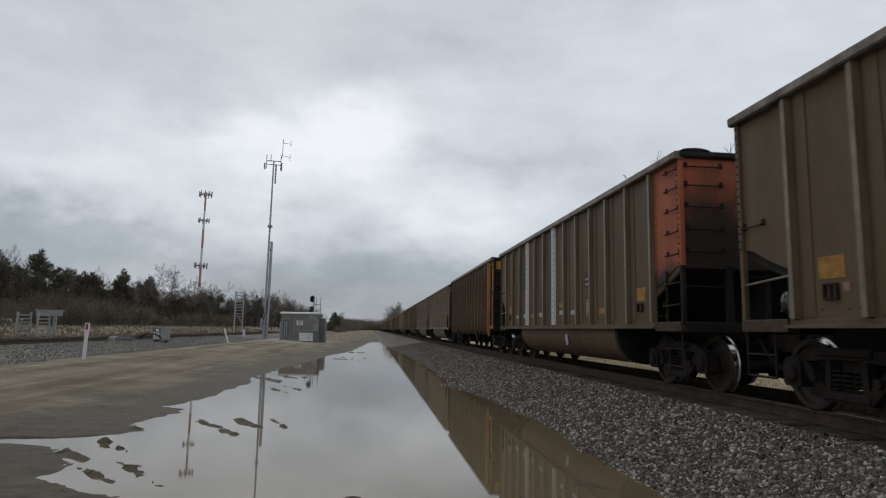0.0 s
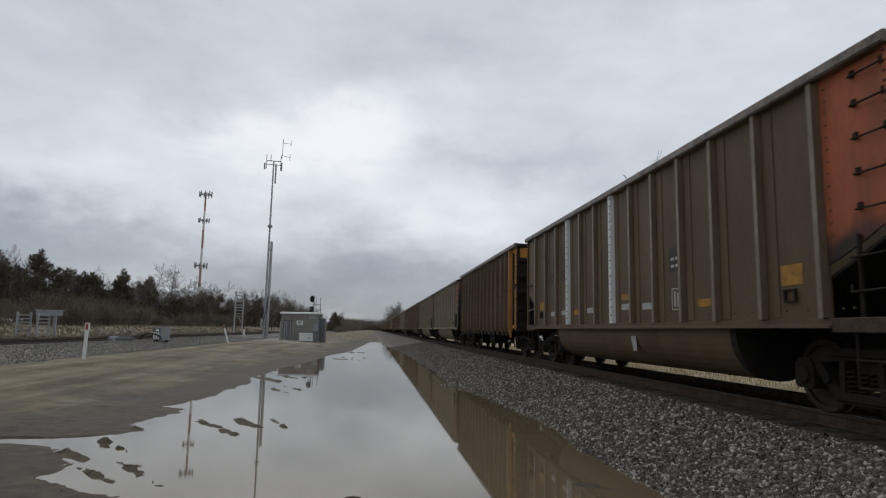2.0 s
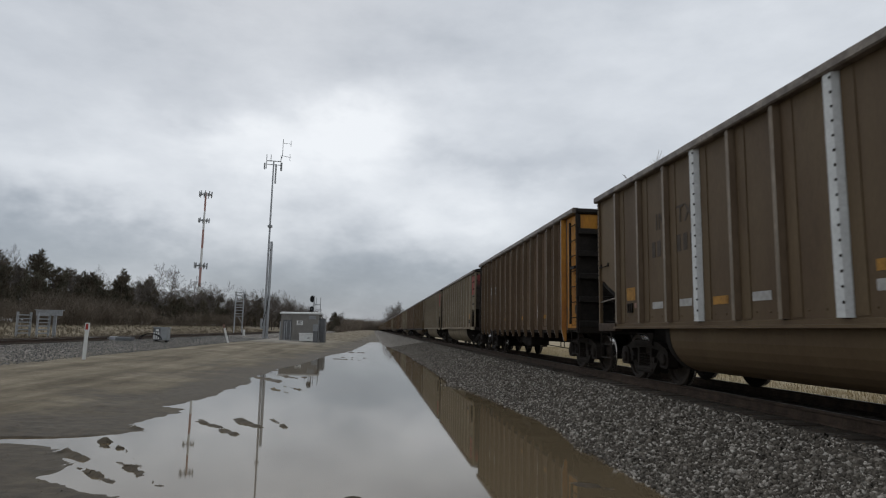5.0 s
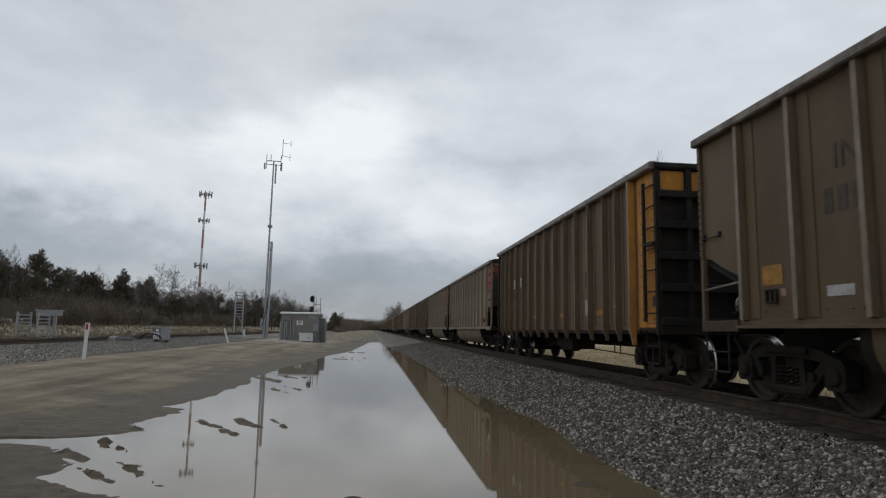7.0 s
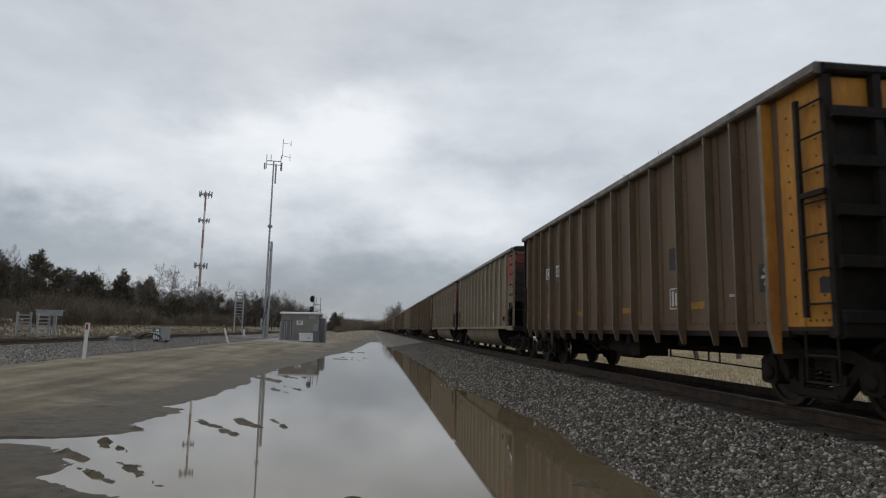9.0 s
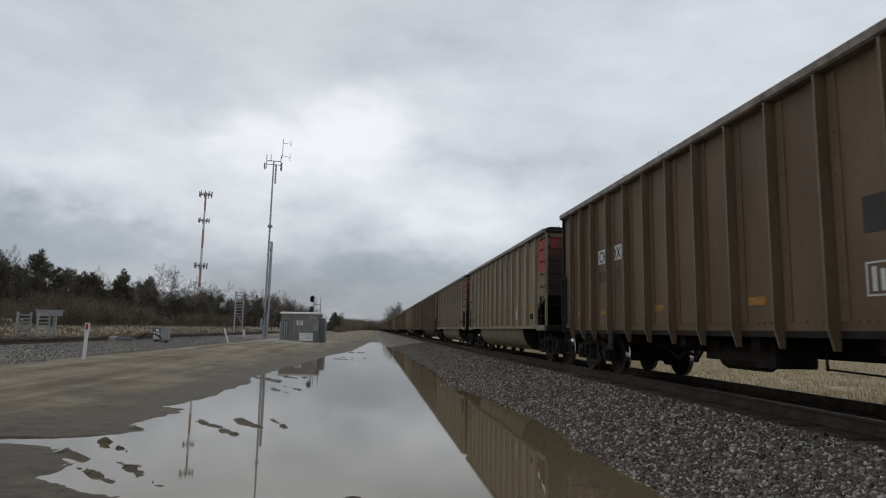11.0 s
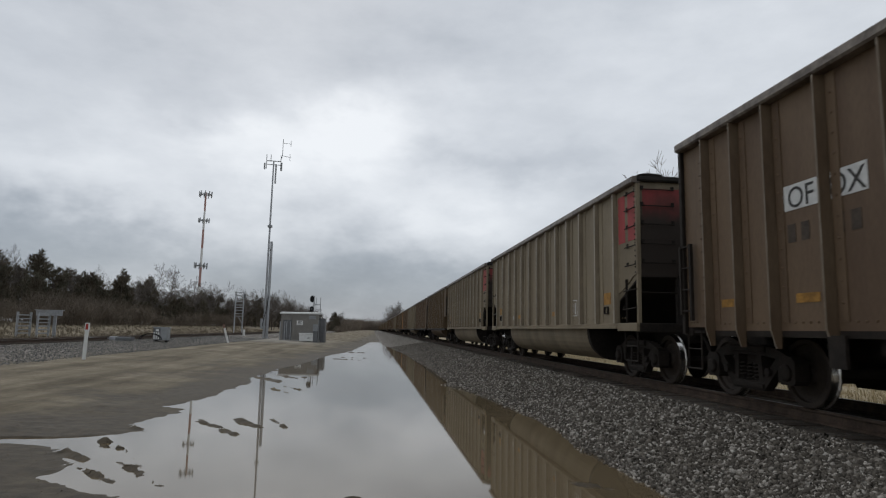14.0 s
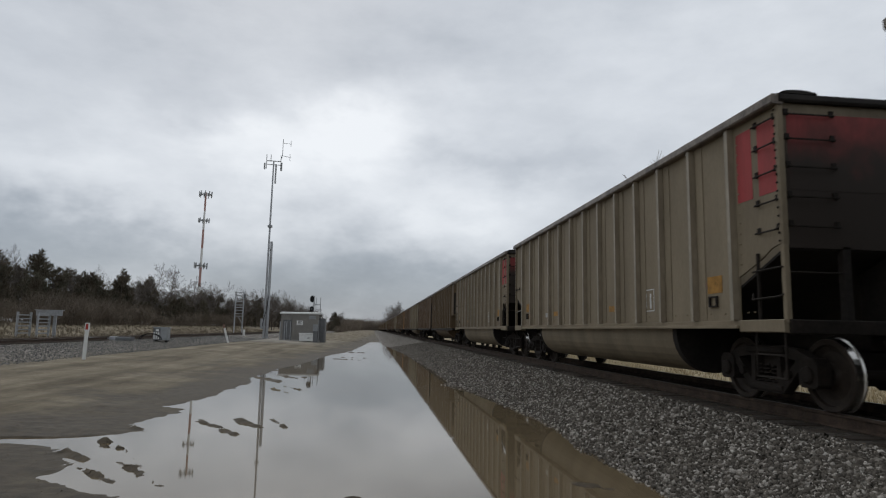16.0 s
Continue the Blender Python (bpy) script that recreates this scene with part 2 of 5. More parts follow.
class Shape:
    """Collects vertices and faces of one part."""

    def __init__(self):
        self.v, self.f, self.m = [], [], []

    def add(self, verts, faces, slot=0):
        k = len(self.v)
        self.v.extend(tuple(p) for p in verts)
        self.f.extend(tuple(k + i for i in f) for f in faces)
        self.m.extend([slot] * len(faces))
        return self

    def box(self, x0, x1, y0, y1, z0, z1, slot=0, c=0.0):
        """A box; c: chamfer of the edges along its longest side."""
        if c <= 0:
            v = [(x, y, z) for z in (z0, z1) for y in (y0, y1) for x in (x0, x1)]
            return self.add(v, [(0, 2, 3, 1), (4, 5, 7, 6), (0, 1, 5, 4), (2, 6, 7, 3), (0, 4, 6, 2), (1, 3, 7, 5)], slot)
        d = [x1 - x0, y1 - y0, z1 - z0]
        axis = d.index(max(d))
        lo, hi = [(a, b) for i, (a, b) in enumerate(((x0, x1), (y0, y1), (z0, z1))) if i != axis]
        prof = [(lo[0] + c, hi[0]), (lo[1] - c, hi[0]), (lo[1], hi[0] + c), (lo[1], hi[1] - c), (lo[1] - c, hi[1]), (lo[0] + c, hi[1]), (lo[0], hi[1] - c), (lo[0], hi[0] + c)]
        a, b = ((x0, x1), (y0, y1), (z0, z1))[axis]
        return self.prism(prof, "xyz"[axis], a, b, slot)

    def prism(self, prof, axis, a, b, slot=0):
        """A profile in the two other axes, drawn out along axis from a to b."""
        def put(u, w, s):
            return {"x": (s, u, w), "y": (u, s, w), "z": (u, w, s)}[axis]
        n = len(prof)
        v = [put(u, w, a) for u, w in prof] + [put(u, w, b) for u, w in prof]
        area = sum(prof[i][0] * prof[(i + 1) % n][1] - prof[(i + 1) % n][0] * prof[i][1] for i in range(n))
        faces = [tuple(range(n - 1, -1, -1)), tuple(range(n, 2 * n))] + [(i, (i + 1) % n, n + (i + 1) % n, n + i) for i in range(n)]
        if (area < 0) != (axis == "y"):
            faces = [tuple(reversed(f)) for f in faces]
        return self.add(v, faces, slot)

    def tube(self, p, q, r, n=6, r2=None, slot=0):
        p, q = Vector(p), Vector(q)
        d = (q - p).normalized()
        u = d.orthogonal().normalized()
        w = d.cross(u)
        r2 = r if r2 is None else r2
        ring = [(math.cos(2 * math.pi * i / n), math.sin(2 * math.pi * i / n)) for i in range(n)]
        v = [p + (u * a + w * b) * r for a, b in ring] + [q + (u * a + w * b) * r2 for a, b in ring]
        faces = [(i, (i + 1) % n, n + (i + 1) % n, n + i) for i in range(n)] + [tuple(range(n - 1, -1, -1)), tuple(range(n, 2 * n))]
        return self.add(v, faces, slot)

    def path(self, pts, r, n=5, slot=0):
        for a, b in zip(pts, pts[1:]):
            self.tube(a, b, r, n, slot=slot)
        return self

    def lathe(self, prof, n=24, slots=None):
        """A profile of (x along the axle, radius) turned about the x axis."""
        v = [(x, r * math.cos(2 * math.pi * i / n), r * math.sin(2 * math.pi * i / n)) for x, r in prof for i in range(n)]
        k = len(self.v)
        self.v.extend(v)
        for j in range(len(prof) - 1):
            for i in range(n):
                a, b = j * n + i, j * n + (i + 1) % n
                self.f.append((k + a, k + a + n, k + b + n, k + b))
                self.m.append(slots[j] if slots else 0)
        return self

    def mesh(self, name, *mats, smooth=False):
        me = bpy.data.meshes.new(name)
        me.from_pydata(self.v, [], self.f)
        for m in mats:
            me.materials.append(m)
        if len(mats) > 1:
            me.polygons.foreach_set("material_index", self.m)
        if smooth:
            me.polygons.foreach_set("use_smooth", [True] * len(me.polygons))
        me.update()
        return me


def part(name, shape, material_or_list, parent, label="", at=None, smooth=False):
    """One mesh object under a thing or a part; shape: a Shape, or a mesh to share."""
    mats = material_or_list if isinstance(material_or_list, (list, tuple)) else [material_or_list]
    me = shape if isinstance(shape, bpy.types.Mesh) else shape.mesh(name, *mats, smooth=smooth)
    ob = new(name, me)
    ob.parent = parent
    if at is not None:
        ob.matrix_basis = at
    return tagged(ob, label)


def thing(name, label, category, at, group="", kind=""):
    ob = new(name)
    ob.matrix_basis = at
    ob.empty_display_size = 0.3
    return tagged(ob, label, category, group, kind)


def smoothstep(a, b, x):
    t = np.clip((x - a) / (b - a), 0, 1)
    return t * t * (3 - 2 * t)


def waves(x, y, scale, seed, octaves=4):
    """Smooth uneven noise over the plan, about -1 to 1."""
    rs = np.random.RandomState(seed)
    out, amp, tot = np.zeros_like(x, dtype=float), 1.0, 0.0
    for o in range(octaves):
        for _ in range(5):
            a, ph = rs.uniform(0, 2 * math.pi, 2)
            k = 2 * math.pi / scale * (2.05 ** o) * rs.uniform(0.7, 1.35)
            out += amp * np.sin(k * (x * math.cos(a) + y * math.sin(a)) + ph + 0.8 * np.sin(k * 0.6 * (y * math.cos(a) - x * math.sin(a)) + ph * 2))
        tot += amp * 2.2
        amp *= 0.55
    return out / tot


# ---- ground, water ----
SHORE_Y = [0, 6.7, 7.0, 7.36, 7.7, 8.4, 9.0, 9.45, 9.75, 9.95, 10.1, 10.4, 10.75, 11.0, 11.6, 12.7, 13.4, 14.0, 15.45, 16.5, 17.4, 20.0, 21.3, 26.7, 31.2, 39.7, 47, 63, 80]
SHORE_X = [-1.7, -2.4, -2.95, -3.45, -3.75, -3.65, -4.1, -4.45, -5.3, -7.2, -4.6, -3.95, -3.6, -3.9, -4.1, -3.95, -3.75, -4.3, -4.05, -3.75, -3.85, -3.7, -4.0, -3.8, -3.2, -2.8, -1.75, -1.05, -0.5]
BANK_Y = [0, 6.7, 7.0, 7.9, 9.2, 10.5, 12.1, 14.1, 16.8, 19.0, 19.7, 20.6, 24, 29.3, 43.5, 57, 66.6, 77, 80]
BANK_X = [3.2, 3.22, 3.25, 3.21, 3.16, 3.32, 3.33, 3.17, 2.92, 2.7, 2.25, 2.6, 2.62, 2.58, 2.36, 1.75, 1.25, 1.1, 1.0]
# mud ridges standing out of the water: x, y, half length, half width, turn in degrees, height
RIDGES = [(-2.55, 11.14, 1.45, 0.15, -58, 0.028), (-2.13, 11.6, 1.20, 0.16, -57, 0.028), (-1.62, 11.62, 1.10, 0.08, -68, 0.03), (-2.62, 7.75, 1.15, 0.085, -54, 0.035),
          (-2.84, 8.10, 0.24, 0.06, 25, 0.03), (-3.12, 7.75, 0.72, 0.09, -50, 0.028), (-3.80, 9.76, 0.26, 0.08, -45, 0.035), (-3.33, 9.2, 0.9, 0.045, -59, 0.022),
          (-3.55, 9.35, 0.4, 0.04, -30, 0.022), (-3.9, 8.95, 1.0, 0.11, -51, 0.03), (-3.85, 11.03, 0.7, 0.09, -32, 0.03), (-4.1, 13.65, 0.6, 0.12, -28, 0.03),
          (-3.3, 21.2, 2.1, 0.28, -60, 0.028), (-2.9, 22.4, 1.3, 0.16, -55, 0.026), (-2.5, 17.6, 1.5, 0.07, -62, 0.026), (-2.15, 18.2, 1.3, 0.06, -60, 0.024), (-2.26, 22.3, 0.34, 0.2, 8, 0.035),
          (-1.5, 35.4, 2.0, 0.30, -33, 0.028), (-1.1, 37.6, 1.5, 0.25, -25, 0.026), (-1.2, 45.5, 1.5, 0.5, 0, 0.03), (2.54, 7.02, 0.42, 0.13, -40, 0.03), (1.7, 74, 1.2, 0.7, 0, 0.04),
          (-0.15, 6.6, 0.2, 0.05, 0, 0.03)]


def ground_height(x, y):
    shore = np.interp(y, SHORE_Y, SHORE_X) + 0.11 * waves(x, y, 1.5, 3, 5)
    shore = np.where(y > 80, -0.5 + (y - 80) * 0.02, shore)
    d = shore - x
    rough = waves(x, y, 2.4, 5) * 0.02 + waves(x, y, 0.5, 6, 3) * 0.010
    fade = 1 - smoothstep(60, 120, np.hypot(x, y))
    land = 0.016 * np.clip(d, 0, 2) + 0.048 * np.clip(d - 1.2, 0, 9.0) + rough * smoothstep(0.1, 1.6, d) * fade + 0.012 * smoothstep(0.0, 0.15, d)
    bed = -0.10 * smoothstep(0, 0.6, -d) + 0.02 * waves(x, y, 1.0, 9)
    for cx, cy, hl, hw, turn, hh in RIDGES:
        c, s = math.cos(radians(turn)), math.sin(radians(turn))
        u, w = (x - cx) * c + (y - cy) * s, -(x - cx) * s + (y - cy) * c
        bed = np.maximum(bed, (hh + 0.06) * np.exp(-(u / hl) ** 2 * 1.2 - (w / hw) ** 2 * 1.1) - 0.06 + (0.034 * waves(x, y, 0.42, 12, 3) + 0.02 * waves(x, y, 1.1, 14, 2)) * np.exp(-(u / hl) ** 2 * 0.5 - (w / hw) ** 2 * 0.35))
    z = np.where(d > 0, land, bed)
    # the near track's bank
    bank = np.interp(y, BANK_Y, BANK_X) + 0.05 * waves(x, y, 1.3, 15)
    bank = np.where(y > 80, 1.0, bank)
    e = x - bank
    rise = np.clip(e / np.maximum(5.0 - bank, 0.5), 0, 1)
    slope = rise * 0.60 - 0.12 * (1 - smoothstep(-0.35, 0.0, e))
    z = np.where(e > -0.35, np.maximum(slope, np.where(e > 0, -1, z)), z)
    far = smoothstep(8.1, 10.4, x)
    z = np.where(x > 8.0, 0.60 - 0.45 * far + 0.25 * smoothstep(14, 40, x) + 0.05 * waves(x, y, 6, 21), z)
    # the other track's bank, and the rise behind it
    k = x + 18.75
    left = np.where(k > 0, 0.60 - 0.34 * smoothstep(1.7, 6.5, k), 0.60 - 0.2 * smoothstep(1.7, 4.5, -k) + 1.35 * smoothstep(8, 27, -k))
    m = 1 - smoothstep(-13.0, -10.5, x)
    return z * (1 - m) + left * m


def spread(core, far, first, grow):
    """Even steps over the core, then ever wider ones out to far on both sides."""
    lo, hi = core
    pts = list(np.arange(lo, hi, first))
    s, p = first, pts[-1]
    while p < far[1]:
        s *= grow
        p += s
        pts.append(p)
    s, p = first, lo
    while p > far[0]:
        s *= grow
        p -= s
        pts.insert(0, p)
    return np.array(pts)


def ground_material():
    mat = bpy.data.materials.new("wet_dirt_ballast_and_grass")
    mat.use_nodes = True
    nt = mat.node_tree
    N = nt.nodes.new
    bsdf = nt.nodes["Principled BSDF"]
    tc = N("ShaderNodeTexCoord")

    def noise_tex(scale, detail=6, rough=0.6, squash=None):
        n = N("ShaderNodeTexNoise")
        n.inputs["Scale"].default_value, n.inputs["Detail"].default_value, n.inputs["Roughness"].default_value = scale, detail, rough
        v = tc.outputs["Object"]
        if squash:
            mp = N("ShaderNodeMapping")
            mp.inputs["Scale"].default_value = squash
            links(nt, (v, mp.inputs[0]))
            v = mp.outputs[0]
        links(nt, (v, n.inputs[0]))
        return n.outputs[0]

    def ramp(fac, *stops):
        r = N("ShaderNodeValToRGB")
        while len(r.color_ramp.elements) < len(stops):
            r.color_ramp.elements.new(0.5)
        for el, (p, c) in zip(r.color_ramp.elements, stops):
            el.position, el.color = p, (*c, 1)
        links(nt, (fac, r.inputs[0]))
        return r.outputs[0]

    def mix(fac, a, b, mode="MIX"):
        m = N("ShaderNodeMix")
        m.data_type, m.blend_type = "RGBA", mode
        if isinstance(fac, float):
            m.inputs[0].default_value = fac
        else:
            links(nt, (fac, m.inputs[0]))
        links(nt, (a, m.inputs[6]), (b, m.inputs[7]))
        return m.outputs[2]

    def attr(name):
        a = N("ShaderNodeAttribute")
        a.attribute_name = name
        return a.outputs["Fac"]

    dirt = mix(0.45, ramp(noise_tex(0.42, 7, 0.68, (0.5, 0.95, 1)), (0.34, (0.128, 0.108, 0.075)), (0.50, (0.212, 0.180, 0.127)), (0.68, (0.325, 0.282, 0.207))),
               ramp(noise_tex(9, 8, 0.78), (0.3, (0.062, 0.049, 0.031)), (0.7, (0.24, 0.197, 0.135))))
    track = ramp(noise_tex(1.0, 6, 0.62, (1.15, 0.085, 1)), (0.36, (0.62, 0.60, 0.57)), (0.52, (1.0, 1.0, 1.0)), (0.68, (1.30, 1.31, 1.32)))
    dirt = mix(1.0, dirt, track, "MULTIPLY")
    speck = ramp(noise_tex(55, 3, 0.6), (0.36, (0.72, 0.71, 0.70)), (0.64, (1.22, 1.22, 1.22)))
    dirt = mix(1.0, dirt, speck, "MULTIPLY")
    pale = ramp(noise_tex(2.5, 7, 0.7), (0.3, (0.25, 0.23, 0.20)), (0.7, (0.44, 0.42, 0.38)))
    mud = ramp(noise_tex(5, 6, 0.65), (0.3, (0.030, 0.023, 0.014)), (0.7, (0.085, 0.066, 0.042)))
    vor = N("ShaderNodeTexVoronoi")
    vor.inputs["Scale"].default_value = 17
    links(nt, (tc.outputs["Object"], vor.inputs[0]))
    sep = N("ShaderNodeSeparateColor")
    links(nt, (vor.outputs["Color"], sep.inputs[0]))
    stone = ramp(sep.outputs[0], (0.05, (0.03, 0.028, 0.025)), (0.74, (0.20, 0.178, 0.15)), (0.97, (0.42, 0.39, 0.34)))
    grass = mix(0.6, ramp(noise_tex(0.12, 5, 0.6), (0.35, (0.22, 0.175, 0.11)), (0.65, (0.42, 0.35, 0.23))),
                ramp(noise_tex(3.0, 6, 0.7, (1, 1, 0.2)), (0.3, (0.17, 0.135, 0.085)), (0.7, (0.44, 0.37, 0.24))))
    coal = ramp(noise_tex(9, 5, 0.6), (0.3, (0.035, 0.030, 0.025)), (0.7, (0.085, 0.072, 0.058)))
    col = mix(attr("wet"), dirt, mud)
    col = mix(attr("stone"), col, stone)
    col = mix(attr("pale"), col, pale)
    col = mix(attr("grass"), col, grass)
    col = mix(attr("coal"), col, coal)
    links(nt, (col, bsdf.inputs["Base Color"]))
    mr = N("ShaderNodeMapRange")
    bsdf.inputs["Specular IOR Level"].default_value = 0.22
    mr.inputs[3].default_value, mr.inputs[4].default_value = 0.95, 0.7
    links(nt, (attr("wet"), mr.inputs[0]), (mr.outputs[0], bsdf.inputs["Roughness"]))
    b1, b2 = N("ShaderNodeBump"), N("ShaderNodeBump")
    b1.inputs["Strength"].default_value, b1.inputs["Distance"].default_value = 0.6, 0.02
    b2.inputs["Distance"].default_value = 0.05
    links(nt, (noise_tex(22, 6, 0.7), b1.inputs["Height"]), (vor.outputs["Distance"], b2.inputs["Height"]), (attr("stone"), b2.inputs["Strength"]), (b1.outputs[0], b2.inputs["Normal"]),
          (b2.outputs[0], bsdf.inputs["Normal"]))
    return mat


def build_ground():
    xs = spread((-7.5, 5.5), (-1500, 1500), 0.07, 1.035)
    ys = spread((5.5, 17.0), (-300, 4000), 0.07, 1.022)
    X, Y = np.meshgrid(xs, ys)
    Z = ground_height(X, Y)
    nx, ny = len(xs), len(ys)
    me = bpy.data.meshes.new("ground")
    co = np.stack([X, Y, Z], -1).reshape(-1, 3)
    i = np.arange(nx * ny).reshape(ny, nx)
    quads = np.stack([i[:-1, :-1], i[:-1, 1:], i[1:, 1:], i[1:, :-1]], -1).reshape(-1, 4)
    me.from_pydata(co.tolist(), [], quads.tolist())
    me.polygons.foreach_set("use_smooth", [True] * len(me.polygons))
    shore = np.where(Y > 80, 1.0, np.interp(Y, SHORE_Y, SHORE_X))
    bank = np.where(Y > 80, 1.0, np.interp(Y, BANK_Y, BANK_X))
    d = shore - X
    wob = waves(X, Y, 3.0, 31)
    wet = (1 - smoothstep(0.01, 0.16, Z + 0.07 * wob - 0.05 * (1 - smoothstep(9.5, 12.5, Y)))) * (X < bank + 0.3)
    stone = smoothstep(-0.25, 0.1, X - bank) * (1 - smoothstep(8.6, 9.8, X + wob * 0.5))
    k = X + 18.75
    stone = np.maximum(stone, (1 - smoothstep(5.0, 7.3, k + wob * 0.8)) * (1 - smoothstep(3.0, 4.5, -k)))
    pad = np.exp(-((X + 10.5) / 5.5) ** 4 - ((Y - 68) / 10.0) ** 4)
    pale = np.clip(pad * (0.8 + 0.5 * wob), 0, 1) * 0.8
    grass = np.maximum(smoothstep(9.2, 10.6, X + wob), 0.22 * smoothstep(3.4, 5.2, -k + wob))
    grass = np.maximum(grass, smoothstep(75, 95, Y + 8 * wob) * (X < 0.8) * (k > 7) * 0.12)
    coal = smoothstep(4.8, 5.05, X + 0.1 * wob) * (1 - smoothstep(7.8, 8.2, X)) * 0.85
    for name, val in (("wet", wet), ("stone", stone), ("grass", grass), ("coal", coal), ("pale", pale)):
        me.attributes.new(name, "FLOAT", "POINT").data.foreach_set("value", np.ascontiguousarray(val, dtype=np.float32).ravel())
    me.materials.append(ground_material())
    me.update()
    tagged(new("ground", me), "bare wet dirt lot with gravel banks and dry grass", "ground", kind="structure")


def build_water():
    mat = bpy.data.materials.new("still_muddy_water")
    mat.use_nodes = True
    nt = mat.node_tree
    bsdf = nt.nodes["Principled BSDF"]
    bsdf.inputs["Base Color"].default_value = (0.105, 0.092, 0.066, 1)
    bsdf.inputs["Roughness"].default_value, bsdf.inputs["IOR"].default_value = 0.03, 1.39
    n, b, tc, mp, r = (nt.nodes.new("ShaderNode" + k) for k in ("TexNoise", "Bump", "TexCoord", "Mapping", "ValToRGB"))
    n.inputs["Scale"].default_value = 1.5
    mp.inputs["Scale"].default_value = (1, 0.5, 1)
    b.inputs["Strength"].default_value, b.inputs["Distance"].default_value = 0.02, 0.02
    r.color_ramp.elements[0].color, r.color_ramp.elements[1].color = (0.122, 0.092, 0.054, 1), (0.164, 0.127, 0.078, 1)
    links(nt, (tc.outputs["Object"], mp.inputs[0]), (mp.outputs[0], n.inputs[0]), (n.outputs[0], b.inputs["Height"]), (b.outputs[0], bsdf.inputs["Normal"]), (n.outputs[0], r.inputs[0]),
          (r.outputs[0], bsdf.inputs["Base Color"]))
    s = Shape()
    s.add([(-9, -6, 0), (3.9, -6, 0), (3.9, 84, 0), (-9, 84, 0)], [(0, 1, 2, 3)])
    tagged(new("water", s.mesh("water", mat)), "long still puddle of muddy rainwater beside the ballast", "puddle", kind="structure")


build_ground()
build_water()

# ---- tracks ----


def rail_profile(cx, top, w=0.037):
    return [(cx - 0.07, top - 0.17), (cx + 0.07, top - 0.17), (cx + 0.07, top - 0.155), (cx + 0.012, top - 0.13), (cx + 0.012, top - 0.045), (cx + w, top - 0.035),
            (cx + w, top - 0.008), (cx + w - 0.01, top), (cx - w + 0.01, top), (cx - w, top - 0.008), (cx - w, top - 0.035), (cx - 0.012, top - 0.045), (cx - 0.012, top - 0.13), (cx - 0.07, top - 0.155)]


def build_track(cx, top, y0, y1, tie_from, tie_to, label):
    root = thing("railway_track", label, "railway track", Matrix(), kind="structure")
    for side in (-1, 1):
        s = Shape().prism(rail_profile(cx + side * 0.753, top), "y", y0, y1)
        head = Shape().box(cx + side * 0.753 - 0.025, cx + side * 0.753 + 0.025, y0, y1, top, top + 0.003)
        r = part("rail", s, MAT["rust"], root, "rusty steel rail")
        part("running_surface", head, MAT["railtop"], r, "bright worn rail head")
    tie = Shape().box(-1.30, 1.30, -0.115, 0.115, -0.18, 0.0, c=0.012).mesh("tie", MAT["tie"])
    step, y = 0.51, tie_from
    while y < tie_to:
        part("tie", tie, MAT["tie"], root, at=pose(cx + random.uniform(-0.04, 0.04), y, top - 0.172 + random.uniform(-0.008, 0.008), 0, 0, random.uniform(-1, 1)))
        y += step
    rest = Shape()
    for a, b in ((y0, tie_from), (tie_to, y1)):
        y = a
        while y < b:
            rest.box(cx - 1.3, cx + 1.3, y - 0.115, y + 0.115, top - 0.35, top - 0.172)
            y += step
    tagged(part("ties", rest, MAT["tie"], root), kind="stuff")
    return root


def scatter_stones(name, label, n, place, sizes, material_used, seed):
    """A heap of angular stones as one object."""
    rs = np.random.RandomState(seed)
    p = place(rs, n)
    base = np.array([(0, 0, 1), (0.9, 0, 0.25), (0.28, 0.86, 0.2), (-0.72, 0.52, 0.3), (-0.7, -0.5, 0.15), (0.3, -0.85, 0.3), (0.5, 0.5, -0.7), (-0.6, 0.1, -0.75), (0.2, -0.6, -0.75)])
    tri = np.array([(0, 1, 2), (0, 2, 3), (0, 3, 4), (0, 4, 5), (0, 5, 1), (1, 6, 2), (2, 6, 3), (3, 6, 7), (3, 7, 4), (4, 7, 8), (4, 8, 5), (5, 8, 1), (1, 8, 6)])
    k = len(base)
    sc = rs.uniform(sizes[0], sizes[1], (n, 1, 1)) * rs.uniform(0.6, 1.35, (n, 1, 3))
    jit = base[None] * rs.uniform(0.75, 1.25, (n, k, 1)) * sc
    q = rs.normal(size=(n, 4))
    q /= np.linalg.norm(q, axis=1, keepdims=True)
    w, x, y, z = q.T
    rot = np.stack([1 - 2 * (y * y + z * z), 2 * (x * y - z * w), 2 * (x * z + y * w), 2 * (x * y + z * w), 1 - 2 * (x * x + z * z), 2 * (y * z - x * w), 2 * (x * z - y * w), 2 * (y * z + x * w), 1 - 2 * (x * x + y * y)], -1).reshape(n, 3, 3)
    v = np.einsum("nij,nkj->nki", rot, jit) + p[:, None, :]
    f = tri[None] + (np.arange(n) * k)[:, None, None]
    me = bpy.data.meshes.new(name)
    v, f = v.reshape(-1, 3).astype(np.float32), f.reshape(-1, 3).astype(np.int32)
    me.vertices.add(len(v))
    me.vertices.foreach_set("co", v.ravel())
    me.loops.add(f.size)
    me.loops.foreach_set("vertex_index", f.ravel())
    me.polygons.add(len(f))
    me.polygons.foreach_set("loop_start", np.arange(0, f.size, 3, dtype=np.int32))
    me.update(calc_edges=True)
    me.validate()
    me.materials.append(material_used)
    return tagged(new(name, me), label, "gravel", kind="stuff")


